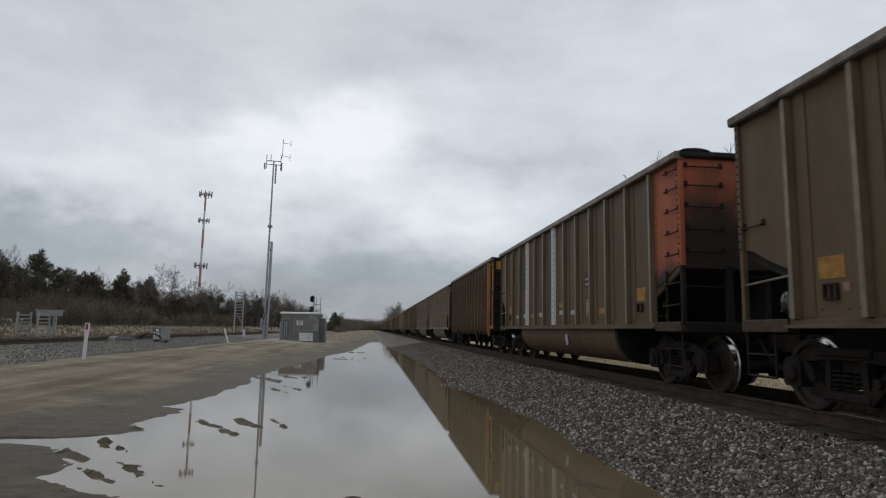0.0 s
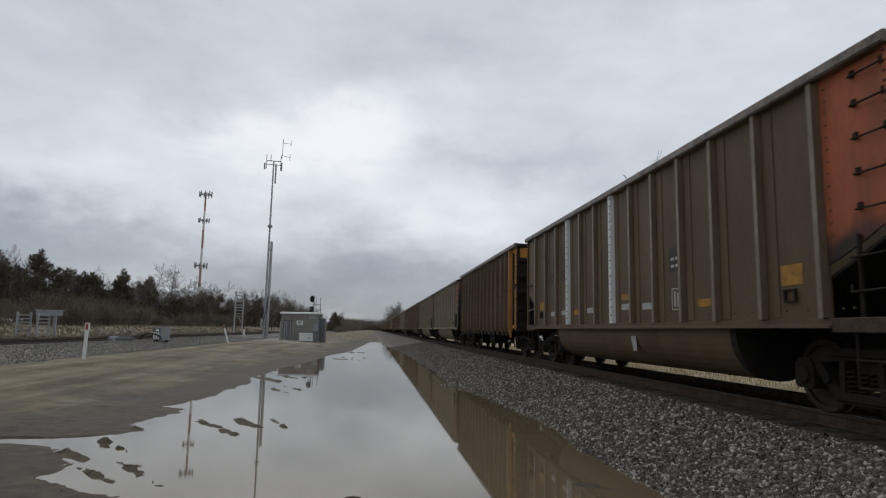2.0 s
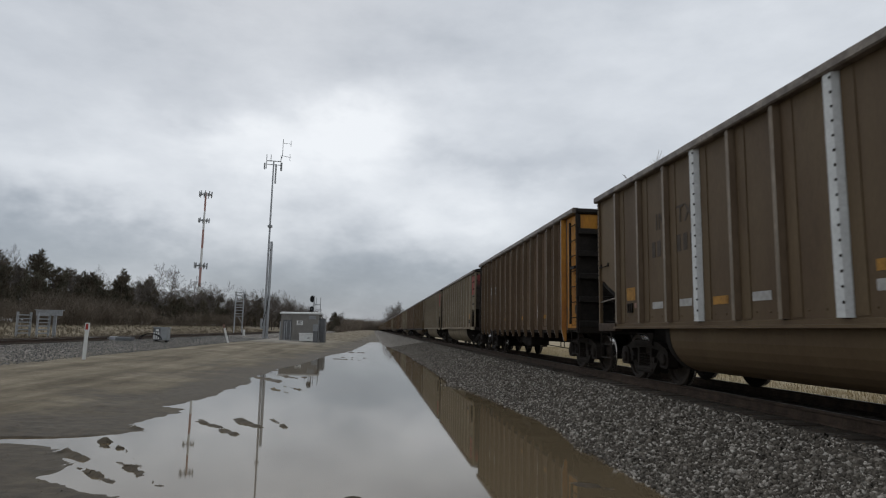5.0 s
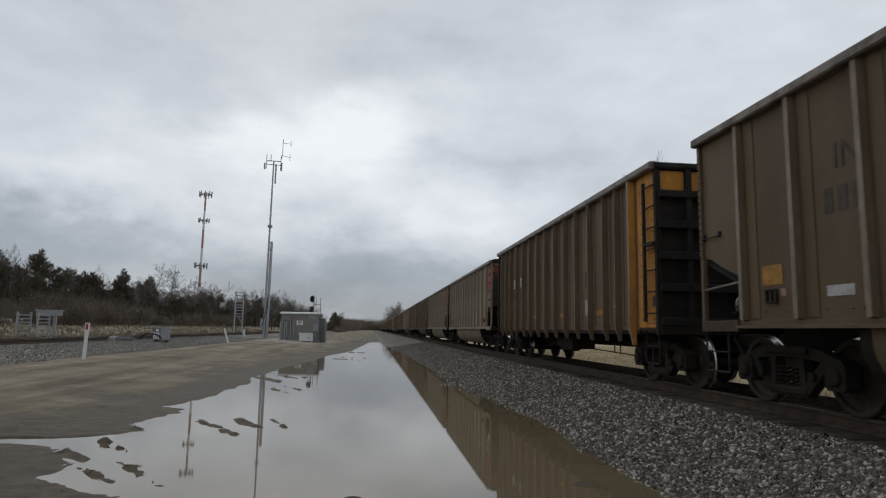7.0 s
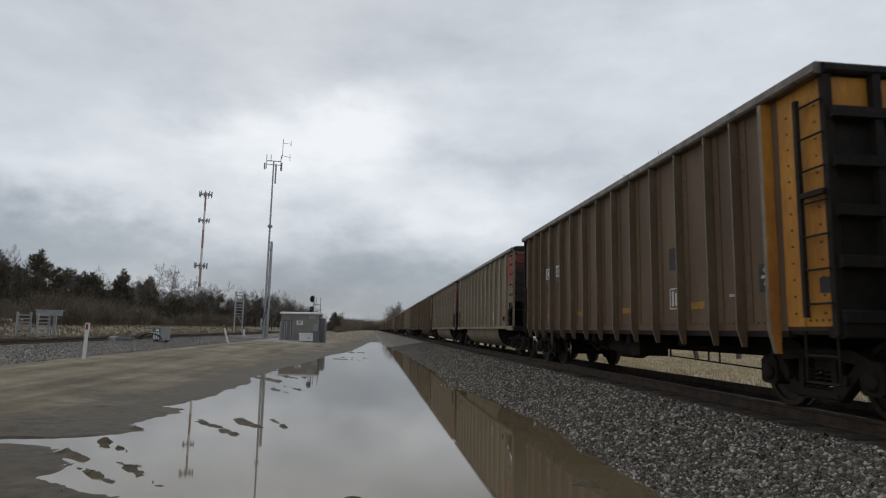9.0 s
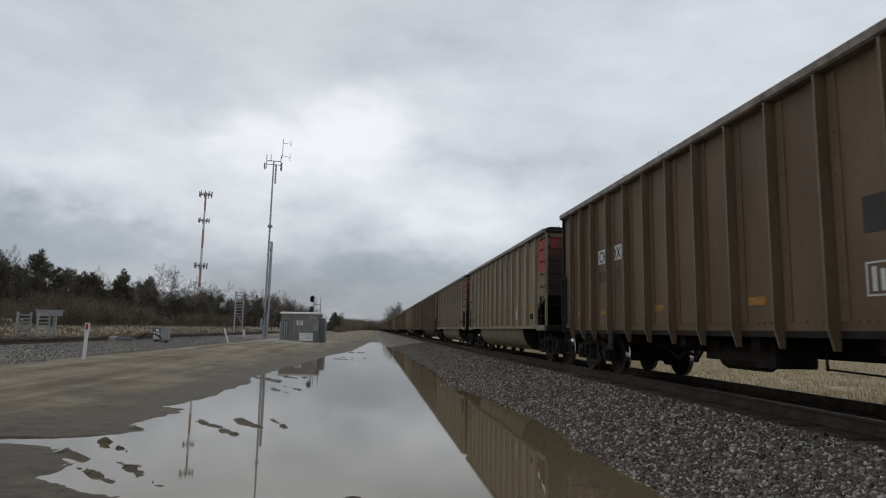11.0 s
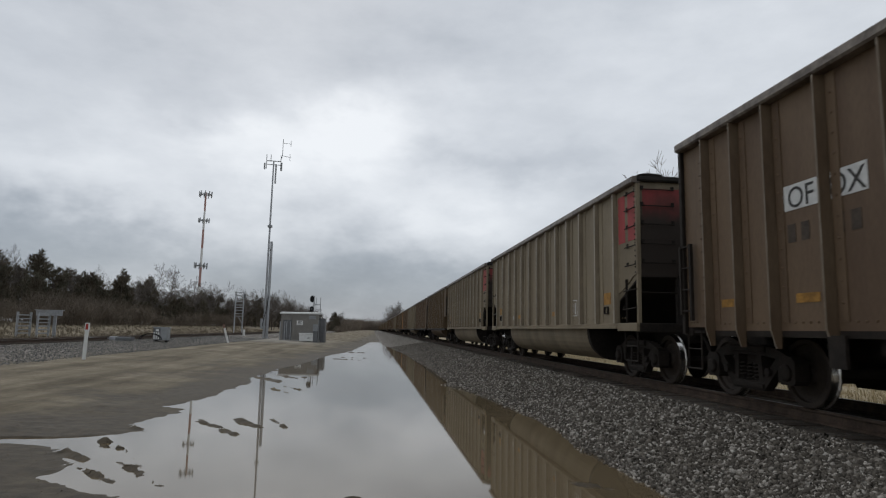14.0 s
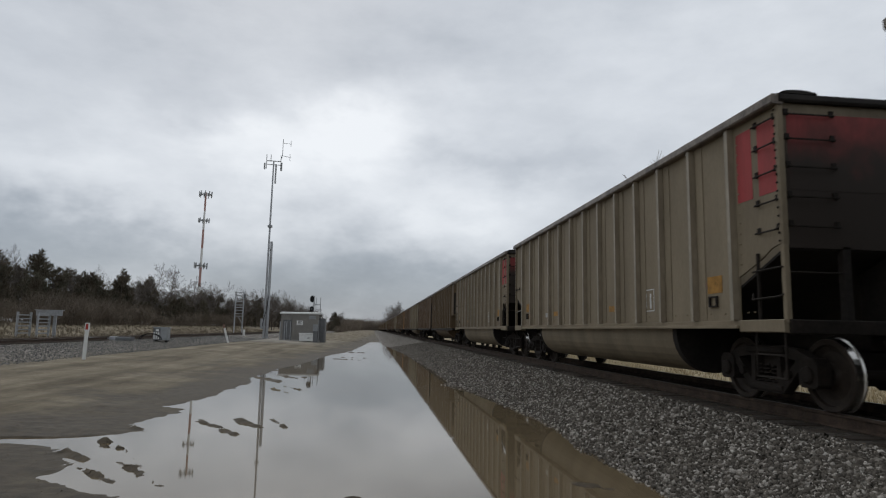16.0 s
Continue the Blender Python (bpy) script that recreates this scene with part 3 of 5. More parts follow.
def near_bank(rs, n):
    y = 5.0 + 55 * rs.uniform(0, 1, n) ** 2.1
    bank = np.interp(y, BANK_Y, BANK_X)
    x = bank - 0.12 + (5.08 - bank + 0.12) * rs.uniform(0, 1, n) ** 0.95
    return np.stack([x, y, ground_height(x, y) + rs.uniform(-0.012, 0.018, n)], -1)


def under_rails(rs, n):
    y = 5.0 + 45 * rs.uniform(0, 1, n) ** 1.8
    x = rs.uniform(5.1, 8.6, n)
    return np.stack([x, y, ground_height(x, y) - 0.018 + rs.uniform(-0.012, 0.008, n)], -1)


def left_bank(rs, n):
    y = rs.uniform(18, 75, n)
    x = rs.uniform(-17.0, -11.8, n)
    return np.stack([x, y, ground_height(x, y) + rs.uniform(-0.01, 0.02, n)], -1)


def shore_clods(rs, n):
    y = 5.5 + 22 * rs.uniform(0, 1, n) ** 1.5
    x = np.interp(y, SHORE_Y, SHORE_X) - np.abs(rs.normal(0, 1.3, n))
    # crumbs along the mud ridges
    for k in range(0, n, 3):
        cx, cy, hl, hw, turn, _ = RIDGES[rs.randint(18)]
        u, w = rs.normal(0, hl * 0.6), rs.normal(0, hw * 0.75)
        c, sn = math.cos(radians(turn)), math.sin(radians(turn))
        x[k], y[k] = cx + u * c - w * sn, cy + u * sn + w * c
    return np.stack([x, y, np.maximum(ground_height(x, y), -0.008) - 0.002], -1)


build_track(TRACK_X, RAIL_Z, -60, 1400, 3.0, 78.0, "busy railway track on dark creosoted ties and ballast")
build_track(-18.75, 0.80, -60, 1400, 20.0, 90.0, "parallel railway track beyond the dirt lot")
scatter_stones("ballast_stones", "loose grey crushed limestone ballast on the bank", 56000, near_bank, (0.013, 0.034), MAT["ballast"], 4)
scatter_stones("ballast_stones", "coal-dusted ballast between the rails", 6000, under_rails, (0.016, 0.032), MAT["clod"], 5)
scatter_stones("ballast_stones", "grey ballast beside the far track", 12000, left_bank, (0.016, 0.034), MAT["far_ballast"], 6)
scatter_stones("mud_clods", "small wet clods and pebbles along the puddle", 4600, shore_clods, (0.003, 0.010), MAT["clod"], 7)

# ---- train ----
# car space: the origin lies on the rail heads under the car's middle, y runs along the track
CAR_STEP, FIRST_CAR = 15.92, 16.92
HALF_W, HALF_L = 1.52, 7.23
WHEEL_R = 0.457
RIBBED_NEAR, RIBBED_FAR = 7.03, 6.92


def wheelset_mesh():
    s = Shape()
    r = WHEEL_R
    for side in (-1, 1):
        c = side * 0.753
        o = side
        prof = [(c + o * 0.07, 0.001), (c + o * 0.07, 0.13), (c + o * 0.02, 0.16), (c - o * 0.0, 0.30), (c + o * 0.02, 0.375), (c + o * 0.065, 0.385), (c + o * 0.07, r - 0.012), (c + o * 0.06, r),
                (c - o * 0.035, r + 0.003), (c - o * 0.045, r + 0.028), (c - o * 0.065, r + 0.026), (c - o * 0.07, r - 0.03), (c - o * 0.07, 0.375), (c - o * 0.03, 0.36), (c - o * 0.035, 0.16), (c - o * 0.07, 0.12)]
        slots = [2, 2, 2, 2, 2, 2, 2, 1, 1, 0, 0, 0, 0, 0, 0]
        s.lathe(prof, 32, slots)
    s.tube((-0.98, 0, 0), (0.98, 0, 0), 0.075, 10)
    me = s.mesh("wheelset", MAT["under"], MAT["tread"], MAT["wheel"])
    bm = bmesh.new()
    bm.from_mesh(me)
    bmesh.ops.recalc_face_normals(bm, faces=bm.faces)
    bm.to_mesh(me)
    bm.free()
    return me


def side_frame_mesh():
    """Cast side frame: two axle boxes, arched top member, sloping struts to the spring seat."""
    s = Shape()
    x0, x1 = -0.07, 0.07
    def bar(pts, w):
        for (ya, za), (yb, zb) in zip(pts, pts[1:]):
            d = Vector((yb - ya, zb - za)).normalized()
            nrm = Vector((-d.y, d.x)) * w / 2
            e = d * w * 0.25
            s.prism([(ya - e.x + nrm.x, za - e.y + nrm.y), (ya - e.x - nrm.x, za - e.y - nrm.y), (yb + e.x - nrm.x, zb + e.y - nrm.y), (yb + e.x + nrm.x, zb + e.y + nrm.y)], "x", x0, x1)
    bar([(-0.98, 0.56), (-0.62, 0.70), (-0.25, 0.74), (0.25, 0.74), (0.62, 0.70), (0.98, 0.56)], 0.14)
    bar([(-0.72, 0.62), (-0.33, 0.24), (0.33, 0.24), (0.72, 0.62)], 0.13)
    bar([(-0.27, 0.70), (-0.30, 0.26)], 0.09)
    bar([(0.27, 0.70), (0.30, 0.26)], 0.09)
    for yy in (-0.89, 0.89):
        s.prism([(yy - 0.17, 0.34), (yy - 0.12, 0.30), (yy + 0.12, 0.30), (yy + 0.17, 0.34), (yy + 0.17, 0.60), (yy + 0.10, 0.67), (yy - 0.10, 0.67), (yy - 0.17, 0.60)], "x", x0 - 0.03, x1 + 0.03)
    s.box(x0 - 0.02, x1 + 0.02, -0.36, 0.36, 0.19, 0.28, c=0.02)
    s.box(x0 - 0.03, x1 + 0.03, -0.42, 0.42, 0.70, 0.80, c=0.02)
    for yy in (-0.5, 0.5):
        s.tube((x1 - 0.02, yy, 0.44), (x1 + 0.05, yy, 0.44), 0.06, 8)
        s.tube((x0 + 0.02, yy, 0.44), (x0 - 0.05, yy, 0.44), 0.06, 8)
    return s.mesh("side_frame", MAT["under"])


def spring_mesh():
    s = Shape()
    s.path([(0.065 * math.cos(a), 0.065 * math.sin(a), 0.30 + 0.0085 * a) for a in np.linspace(0, 9.3 * math.pi, 38)], 0.016, 4)
    return s.mesh("coil_spring", MAT["under"])


def cap_mesh():
    return Shape().lathe([(-0.06, 0.11), (0.05, 0.11), (0.07, 0.085), (0.075, 0.001)], 14).mesh("bearing_cap", MAT["under"])


def bolster_mesh():
    s = Shape()
    s.prism([(-0.95, 0.52), (-0.55, 0.40), (0.55, 0.40), (0.95, 0.52), (0.95, 0.66), (0.4, 0.74), (-0.4, 0.74), (-0.95, 0.66)], "y", -0.2, 0.2)
    s.tube((0, 0, 0.70), (0, 0, 0.98), 0.2, 12)
    s.box(-0.7, 0.7, -0.55, -0.42, 0.3, 0.42).box(-0.7, 0.7, 0.42, 0.55, 0.3, 0.42)
    return s.mesh("bogie", MAT["under"])


SHARED = {"wheelset": wheelset_mesh(), "side_frame": side_frame_mesh(), "coil_spring": spring_mesh(), "bearing_cap": cap_mesh(), "bogie": bolster_mesh()}


def add_bogies(root):
    for yc in (-6.05, 6.05):
        b = part("bogie", SHARED["bogie"], None, root, "dark cast steel bogie", at=pose(0, yc, 0))
        for x in (-1, 1):
            part("side_frame", SHARED["side_frame"], None, b, at=pose(x * 1.0, 0, 0))
            for y in (-0.17, 0.0, 0.17):
                part("coil_spring", SHARED["coil_spring"], None, b, at=pose(x * 1.0, y, 0))
        for y in (-0.89, 0.89):
            part("wheelset", SHARED["wheelset"], None, b, "dark wheelset with bright polished treads", at=pose(0, y, WHEEL_R))
            for x in (-1, 1):
                part("bearing_cap", SHARED["bearing_cap"], None, b, at=pose(x * 1.08, y, WHEEL_R, 0, 0, 0 if x > 0 else 180))


def add_couplers(root):
    s = Shape()
    s.box(-0.10, 0.10, 6.6, 7.65, 0.74, 0.96, c=0.02)
    s.prism([(-0.16, 7.6), (0.12, 7.6), (0.16, 7.75), (0.06, 7.95), (-0.02, 7.80), (-0.10, 7.90), (-0.18, 7.85)], "z", 0.70, 1.0)
    s.path([(0.25, 7.2, 0.9), (0.28, 7.5, 0.62), (0.22, 7.75, 0.42), (0.1, 7.93, 0.5)], 0.028)
    me = s.mesh("coupler", MAT["under"])
    part("coupler", me, None, root, "sooty knuckle coupler with air hose")
    part("coupler", me, None, root, "sooty knuckle coupler with air hose", at=pose(0, 0, 0, 0, 0, 180))


def rib_mesh(z0, z1, x_in, x_out, w, taper=0.0):
    """A pressed hat-section side post on the +x side; taper: how far its foot hangs below z0, narrowing."""
    s = Shape()
    a, b = w / 2, w / 2 - 0.03
    sec = [(x_in, -a), (x_in, a), (x_in + 0.012, a), (x_out, b), (x_out, -b), (x_in + 0.012, -a)]
    levels = [z0, z0 + 0.06, z1 - 0.1, z1]
    if taper:
        levels = [z0 - taper, z0, z0 + 0.1, z1]
    rings = []
    for i, z in enumerate(levels):
        squeeze = 0.45 if (taper and i == 0) else 1.0
        rings.append([(x_in + (x - x_in) * squeeze, y * (0.85 if taper and i == 0 else 1), z) for x, y in sec])
    n = len(sec)
    v = [p for r in rings for p in r]
    f = [(j * n + i, j * n + (i + 1) % n, (j + 1) * n + (i + 1) % n, (j + 1) * n + i) for j in range(len(levels) - 1) for i in range(n)]
    f += [tuple(range(n - 1, -1, -1)), tuple(range((len(levels) - 1) * n, len(levels) * n))]
    for k, face in enumerate(f):
        s.add([], [], 0)
        s.f.append(face)
        # slot 1 is the outer face, which carries the painted highlight colour
        s.m.append(1 if k < (len(levels) - 1) * n and k % n == 3 else 0)
    s.v.extend(v)
    return s


def rivet_rows(rows, r=0.018):
    """Rivet heads; rows: (point, step vector, count, outward axis)."""
    s = Shape()
    for p, st, n, ax in rows:
        for i in range(n):
            c = Vector(p) + Vector(st) * i
            s.tube(c, c + Vector(ax) * 0.014, r, 5, r * 0.6)
    return s


def grab_iron(length, axis="y"):
    """A bent round bar standing 6 cm off its plate; lies along y, stands off along +x."""
    h = length / 2
    return Shape().path([(0, -h, 0.05), (0.0, -h, 0.03), (0.065, -h, 0), (0.065, h, 0), (0.0, h, 0.03), (0.0, h, 0.05)], 0.012, 5).box(0.0, 0.02, -h - 0.03, -h + 0.03, 0.0, 0.08).box(0.0, 0.02, h - 0.03, h + 0.03, 0.0, 0.08)


def panel_with_window(x, y0, y1, z0, z1, lines, parent_name="data_panel"):
    """A stencilled outline panel with unreadable lines, on the +x side."""
    s = Shape()
    t = 0.018
    s.box(x, x + 0.004, y0, y1, z0, z0 + t).box(x, x + 0.004, y0, y1, z1 - t, z1)
    s.box(x, x + 0.004, y0, y0 + t, z0 + t, z1 - t).box(x, x + 0.004, y1 - t, y1, z0 + t, z1 - t)
    for i in range(lines):
        c = y0 + 0.05 + (y1 - y0 - 0.1) * (i + 0.5) / lines
        s.box(x, x + 0.004, c - 0.028, c + 0.028, z0 + 0.05, z1 - 0.05 - 0.03 * (i % 2))
    return s


def text_part(body, size, x, y, z, mat, parent, label, name="lettering"):
    """Letters on the side that faces the lot (-x); y is the middle, z the base line."""
    cu = bpy.data.curves.new(name, "FONT")
    cu.body, cu.size, cu.extrude, cu.align_x = body, size, 0.002, "CENTER"
    tmp = new("tmp", cu)
    bpy.context.view_layer.update()
    me = bpy.data.meshes.new_from_object(tmp.evaluated_get(bpy.context.evaluated_depsgraph_get()))
    bpy.data.objects.remove(tmp)
    me.name = name
    me.materials.clear()
    me.materials.append(mat)
    return part(name, me, None, parent, label, at=pose(x, y, z, 90, 0, -90))


def both_sides(name, shape_or_mesh, mat, root, label="", ys=(0,), mirror=True):
    me = shape_or_mesh if isinstance(shape_or_mesh, bpy.types.Mesh) else shape_or_mesh.mesh(name, mat)
    made = []
    for y in ys:
        made.append(part(name, me, None, root, label, at=pose(0, y, 0)))
        if mirror:
            made.append(part(name, me, None, root, label, at=pose(0, -y, 0, 0, 0, 180)))
    if name == "rivets":
        for o in made:
            tagged(o, kind="stuff")
    return made


def side_shape():
    """Side sheet on +x with the corners cut away over the end platforms."""
    s = Shape()
    L, z0, z1 = 6.24, 1.10, 3.86
    s.prism([(-L, z0), (L, z0), (L, z1), (-L, z1)], "x", HALF_W - 0.02, HALF_W)
    return s


def build_tub_car(name, label, body, end_paint, end_soot, silver=(), end_top=None, patch=True):
    """Bathtub coal gondola: ribbed straight sides, open end platforms, round tubs hanging between the bogies."""
    root = thing(name, label, "railway wagon", Matrix(), group="wagons of the coal train")
    W, L = HALF_W, HALF_L
    both_sides("side_wall", side_shape(), body, root)
    ribs = [-6.17, -5.08, -3.99, -2.985, -1.99, -0.995, 0.0, 0.995, 1.99, 2.985, 3.99, 5.08, 6.17]
    plain = rib_mesh(1.14, 3.85, W, W + 0.085, 0.135).mesh("side_rib", *((MAT["worn_tan"], MAT["lit_edge_tan"]) if body is MAT["tan"] else (MAT["worn_brown"], MAT["lit_edge_brown"])))
    shiny = rib_mesh(1.14, 3.85, W, W + 0.085, 0.19).mesh("side_rib", MAT["silver"], MAT["silver"])
    for i, y in enumerate(ribs):
        part("side_rib", shiny if 12 - i in silver else plain, None, root, "bright replacement rib" if 12 - i in silver else "", at=pose(0, y, 0))
        part("side_rib", shiny if i in silver else plain, None, root, "bright replacement rib" if i in silver else "", at=pose(0, -y, 0, 0, 0, 180))
    # lap seam beside each post
    seam = Shape().box(W, W + 0.012, 0.12, 0.30, 1.16, 3.84).mesh("seam_strip", body)
    both_sides("seam_strip", seam, body, root, ys=ribs[:-1])
    # coloured panels between the last post and the corner, rising toward the corner
    cut = [(6.22, 1.72), (6.45, 1.80), (6.75, 1.92), (6.98, 2.04), (L, 2.10), (L, 3.88), (6.22, 3.88)]
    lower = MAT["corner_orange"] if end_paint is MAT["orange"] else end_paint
    for sx in (0, 180):
        for mirror in (1, -1):
            c = [(y * mirror, z) for y, z in cut]
            near = (mirror < 0) == (sx == 0)
            part("corner_panel", Shape().prism(c, "x", W - 0.02, W + 0.004), lower if near else body, root, "painted corner panel", at=pose(0, 0, 0, 0, 0, sx))
            if end_top and near:
                pts = [(6.30, 2.75), (6.64, 2.75), (6.64, 3.72), (6.30, 3.72)], [(6.78, 2.75), (L - 0.08, 2.75), (L - 0.08, 3.72), (6.78, 3.72)]
                for q in pts:
                    part("paint_patch", Shape().prism([(y * mirror, z) for y, z in q], "x", W + 0.004, W + 0.008), end_top, root, "faded red panel", at=pose(0, 0, 0, 0, 0, sx))
    for sy in (0, 180):
        e = Shape().box(-W, W, L - 0.02, L, 2.02, 3.88)
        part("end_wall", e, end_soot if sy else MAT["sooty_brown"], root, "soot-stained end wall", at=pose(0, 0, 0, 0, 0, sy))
        if end_top and sy:
            for q0, q1 in ((-W + 0.1, -0.95), (-0.85, W - 0.1)):
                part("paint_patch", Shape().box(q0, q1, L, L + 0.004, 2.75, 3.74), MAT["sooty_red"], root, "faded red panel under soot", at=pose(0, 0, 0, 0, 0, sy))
        part("slope_sheet", Shape().prism([(L - 0.03, 2.04), (L - 0.03, 2.0), (5.2, 1.12), (5.2, 1.16)], "x", -W + 0.03, W - 0.03), MAT["soot"], root, "black sloping floor sheet", at=pose(0, 0, 0, 0, 0, sy))
        part("end_sill", Shape().box(-W, W, L - 0.12, L + 0.06, 0.96, 1.14, c=0.015), MAT["under"], root, at=pose(0, 0, 0, 0, 0, sy))
        part("platform_beam", Shape().box(-0.35, 0.35, 4.2, L - 0.1, 0.78, 1.08), MAT["under"], root, at=pose(0, 0, 0, 0, 0, sy))
        part("bulkhead_brace", Shape().box(-0.05, 0.05, L - 0.6, L - 0.08, 1.1, 2.0), MAT["soot"], root, at=pose(0, 0, 0, 0, 0, sy))
        for x in (-0.7, 0.7):
            part("end_stanchion", Shape().box(x - 0.05, x + 0.05, L - 0.1, L, 1.1, 2.05), MAT["soot"], root, at=pose(0, 0, 0, 0, 0, sy))
            part("platform_rail", Shape().tube((x, L - 0.03, 1.72), (x + math.copysign(0.75, x), L - 0.03, 1.72), 0.014), MAT["under"], root, at=pose(0, 0, 0, 0, 0, sy))
        for sx in (-1, 1):
            paint = (end_paint if sy else body) if not end_top else MAT["tan"]
            part("corner_post", Shape().box(sx * W - 0.05, sx * W + 0.03, L - 0.06, L + 0.02, 2.06, 3.88, c=0.008), paint, root, at=pose(0, 0, 0, 0, 0, sy))
            part("platform_post", Shape().box(sx * W - 0.045, sx * W + 0.025, L - 0.06, L + 0.015, 1.1, 2.06, c=0.008), paint if end_top or not sy else MAT["under"], root, at=pose(0, 0, 0, 0, 0, sy))
            turn = pose(0, 0, 0, 0, 0, sy)
            if sy:
                part("ladder_post", Shape().tube((sx * (W + 0.03), 6.72, 1.12), (sx * (W + 0.03), 6.72, 2.0), 0.024, 6), MAT["under"], root, at=turn)
                part("grab_rail", Shape().path([(sx * W, L, 1.78), (sx * (W + 0.05), L - 0.04, 1.78), (sx * (W + 0.05), 6.62, 1.76)], 0.013, 5), MAT["under"], root, at=turn)
                part("grab_rail", Shape().path([(sx * W, L - 0.02, 1.46), (sx * (W + 0.06), L - 0.06, 1.42), (sx * (W + 0.06), 6.62, 1.40), (sx * (W + 0.02), 6.58, 1.48)], 0.013, 5), MAT["under"], root, at=turn)
            else:
                part("grab_rail", Shape().tube((sx * (W + 0.02), 6.26, 1.66), (sx * (W + 0.02), L - 0.02, 1.60), 0.016, 6), MAT["rim"], root, "pale steel grab rail", at=turn)
            part("stirrup_step", Shape().path([(sx * (W + 0.02), 6.6, 1.0), (sx * (W + 0.02), 6.6, 0.42), (sx * (W + 0.02), L - 0.05, 0.42), (sx * (W + 0.02), L - 0.05, 1.0)], 0.016, 5), MAT["under"], root, at=turn)
            part("stirrup_rung", Shape().tube((sx * (W + 0.02), 6.6, 0.7), (sx * (W + 0.02), L - 0.05, 0.7), 0.012, 5), MAT["under"], root, at=turn)
            for z in (2.25, 2.62, 3.0, 3.36, 3.68) if sy else (2.36,):
                part("grab_iron", GRAB, None, root, at=pose(0, 0, 0, 0, 0, sy) @ pose(sx * (W + 0.004), 6.95, z, 0, 0, 0 if sx > 0 else 180))
                part("grab_iron", GRAB_END, None, root, at=pose(0, 0, 0, 0, 0, sy) @ pose(sx * 1.12, L, z + 0.03, 0, 0, 90))
            rv = rivet_rows([((sx * (W + 0.05), L - 0.02, 2.1), (0, 0, 0.105), 17, (sx, 0, 0))])
            tagged(part("rivets", rv, MAT["under"], root, at=pose(0, 0, 0, 0, 0, sy)), kind="stuff")
        if not sy:
            part("air_reservoir", Shape().lathe([(-1.32, 0.001), (-1.31, 0.10), (-1.26, 0.165), (-1.18, 0.19), (-0.3, 0.19), (-0.22, 0.15), (-0.2, 0.001)], 18), MAT["tank"], root, "black enamelled air reservoir", at=pose(0, 6.72, 1.36), smooth=True)
            part("brake_valve", Shape().box(-1.4, -1.1, 6.34, 6.52, 1.14, 1.42, c=0.03).tube((-1.25, 6.4, 1.4), (-1.25, 6.68, 1.62), 0.03).tube((-1.36, 6.43, 1.36), (-1.44, 6.43, 1.36), 0.05, 8), MAT["rim"], root, "grey cast brake valve")
        else:
            part("reflector_tag", Shape().box(-0.42, -0.22, L + 0.06, L + 0.068, 1.02, 1.07), MAT["amber"], root, "small yellow tag", at=pose(0, 0, 0, 0, 0, sy))
    # top chord round the car, with a low coal heap below it
    rim = Shape()
    for sx in (-1, 1):
        rim.box(sx * (W + 0.04) - 0.085, sx * (W + 0.04) + 0.085, -L - 0.05, L + 0.05, 3.84, 3.97, c=0.02)
    part("top_chord", rim, MAT["rim"], root, "scuffed steel top chord")
    ec = Shape()
    ec.prism([(L - 0.10, 3.87), (L + 0.06, 3.87), (L + 0.08, 3.90), (L + 0.07, 3.96), (L + 0.02, 3.99), (L - 0.10, 3.99)], "x", -W - 0.02, W + 0.02)
    for sx in (-1, 1):
        ec.add([(sx * (W + 0.02 - 0.26 * (1 - math.cos(a))) - sx * 0.02, L + 0.05 - 0.20 * k, 3.985 + 0.05 * math.sin(a)) for k in (0, 1) for a in np.linspace(0, math.pi, 7)],
               [(i, i + 1, i + 8, i + 7) for i in range(6)] + [tuple(range(6, -1, -1)), tuple(range(7, 14)), (0, 7, 13, 6)])
    for sy in (0, 180):
        part("end_chord", ec.mesh("end_chord", MAT["soot"]), None, root, "rounded black end chord", at=pose(0, 0, 0, 0, 0, sy))
    sill = Shape().prism([(W - 0.1, 1.03), (W + 0.10, 1.03), (W + 0.10, 1.065), (W + 0.03, 1.075), (W + 0.03, 1.13), (W + 0.0, 1.14), (W - 0.1, 1.14)], "y", -6.3, 6.3)
    both_sides("side_sill", sill, body, root)
    foot = Shape().box(W - 0.09, W + 0.06, 6.3, L, 0.98, 1.14, c=0.01).mesh("platform_sill", body if end_top else MAT["rust"])
    part("platform_sill", foot, None, root)
    part("platform_sill", foot, None, root, at=pose(0, 0, 0, 0, 0, 180))
    foot2 = Shape().box(W - 0.09, W + 0.06, -L, -6.3, 0.98, 1.14, c=0.01).mesh("platform_sill", body if end_top else MAT["rust"])
    part("platform_sill", foot2, None, root)
    part("platform_sill", foot2, None, root, at=pose(0, 0, 0, 0, 0, 180))
    # twin tubs
    for sx in (-1, 1):
        t = Shape()
        prof = [(sx * 0.18, 1.05)] + [(sx * (0.82 + 0.64 * math.cos(a)), 0.95 + 0.64 * math.sin(a)) for a in np.linspace(math.pi, 2 * math.pi, 17)] + [(sx * 1.46, 1.05)]
        t.prism(prof, "y", -4.15, 4.15)
        part("tub", t, [body], root, "rounded tub below the sill")
        for sy in (-1, 1):
            prof2 = [(sx * 0.82 + (u - sx * 0.82) * 1.012, 0.95 + (w - 0.95) * 1.012) for u, w in prof]
            # end caps coloured black to paint in the shade they stand in
            part("tub_end", Shape().prism(prof2, "y", sy * 4.15, sy * 4.30), MAT["soot"], root, "welded tub end coloured black for its shade")
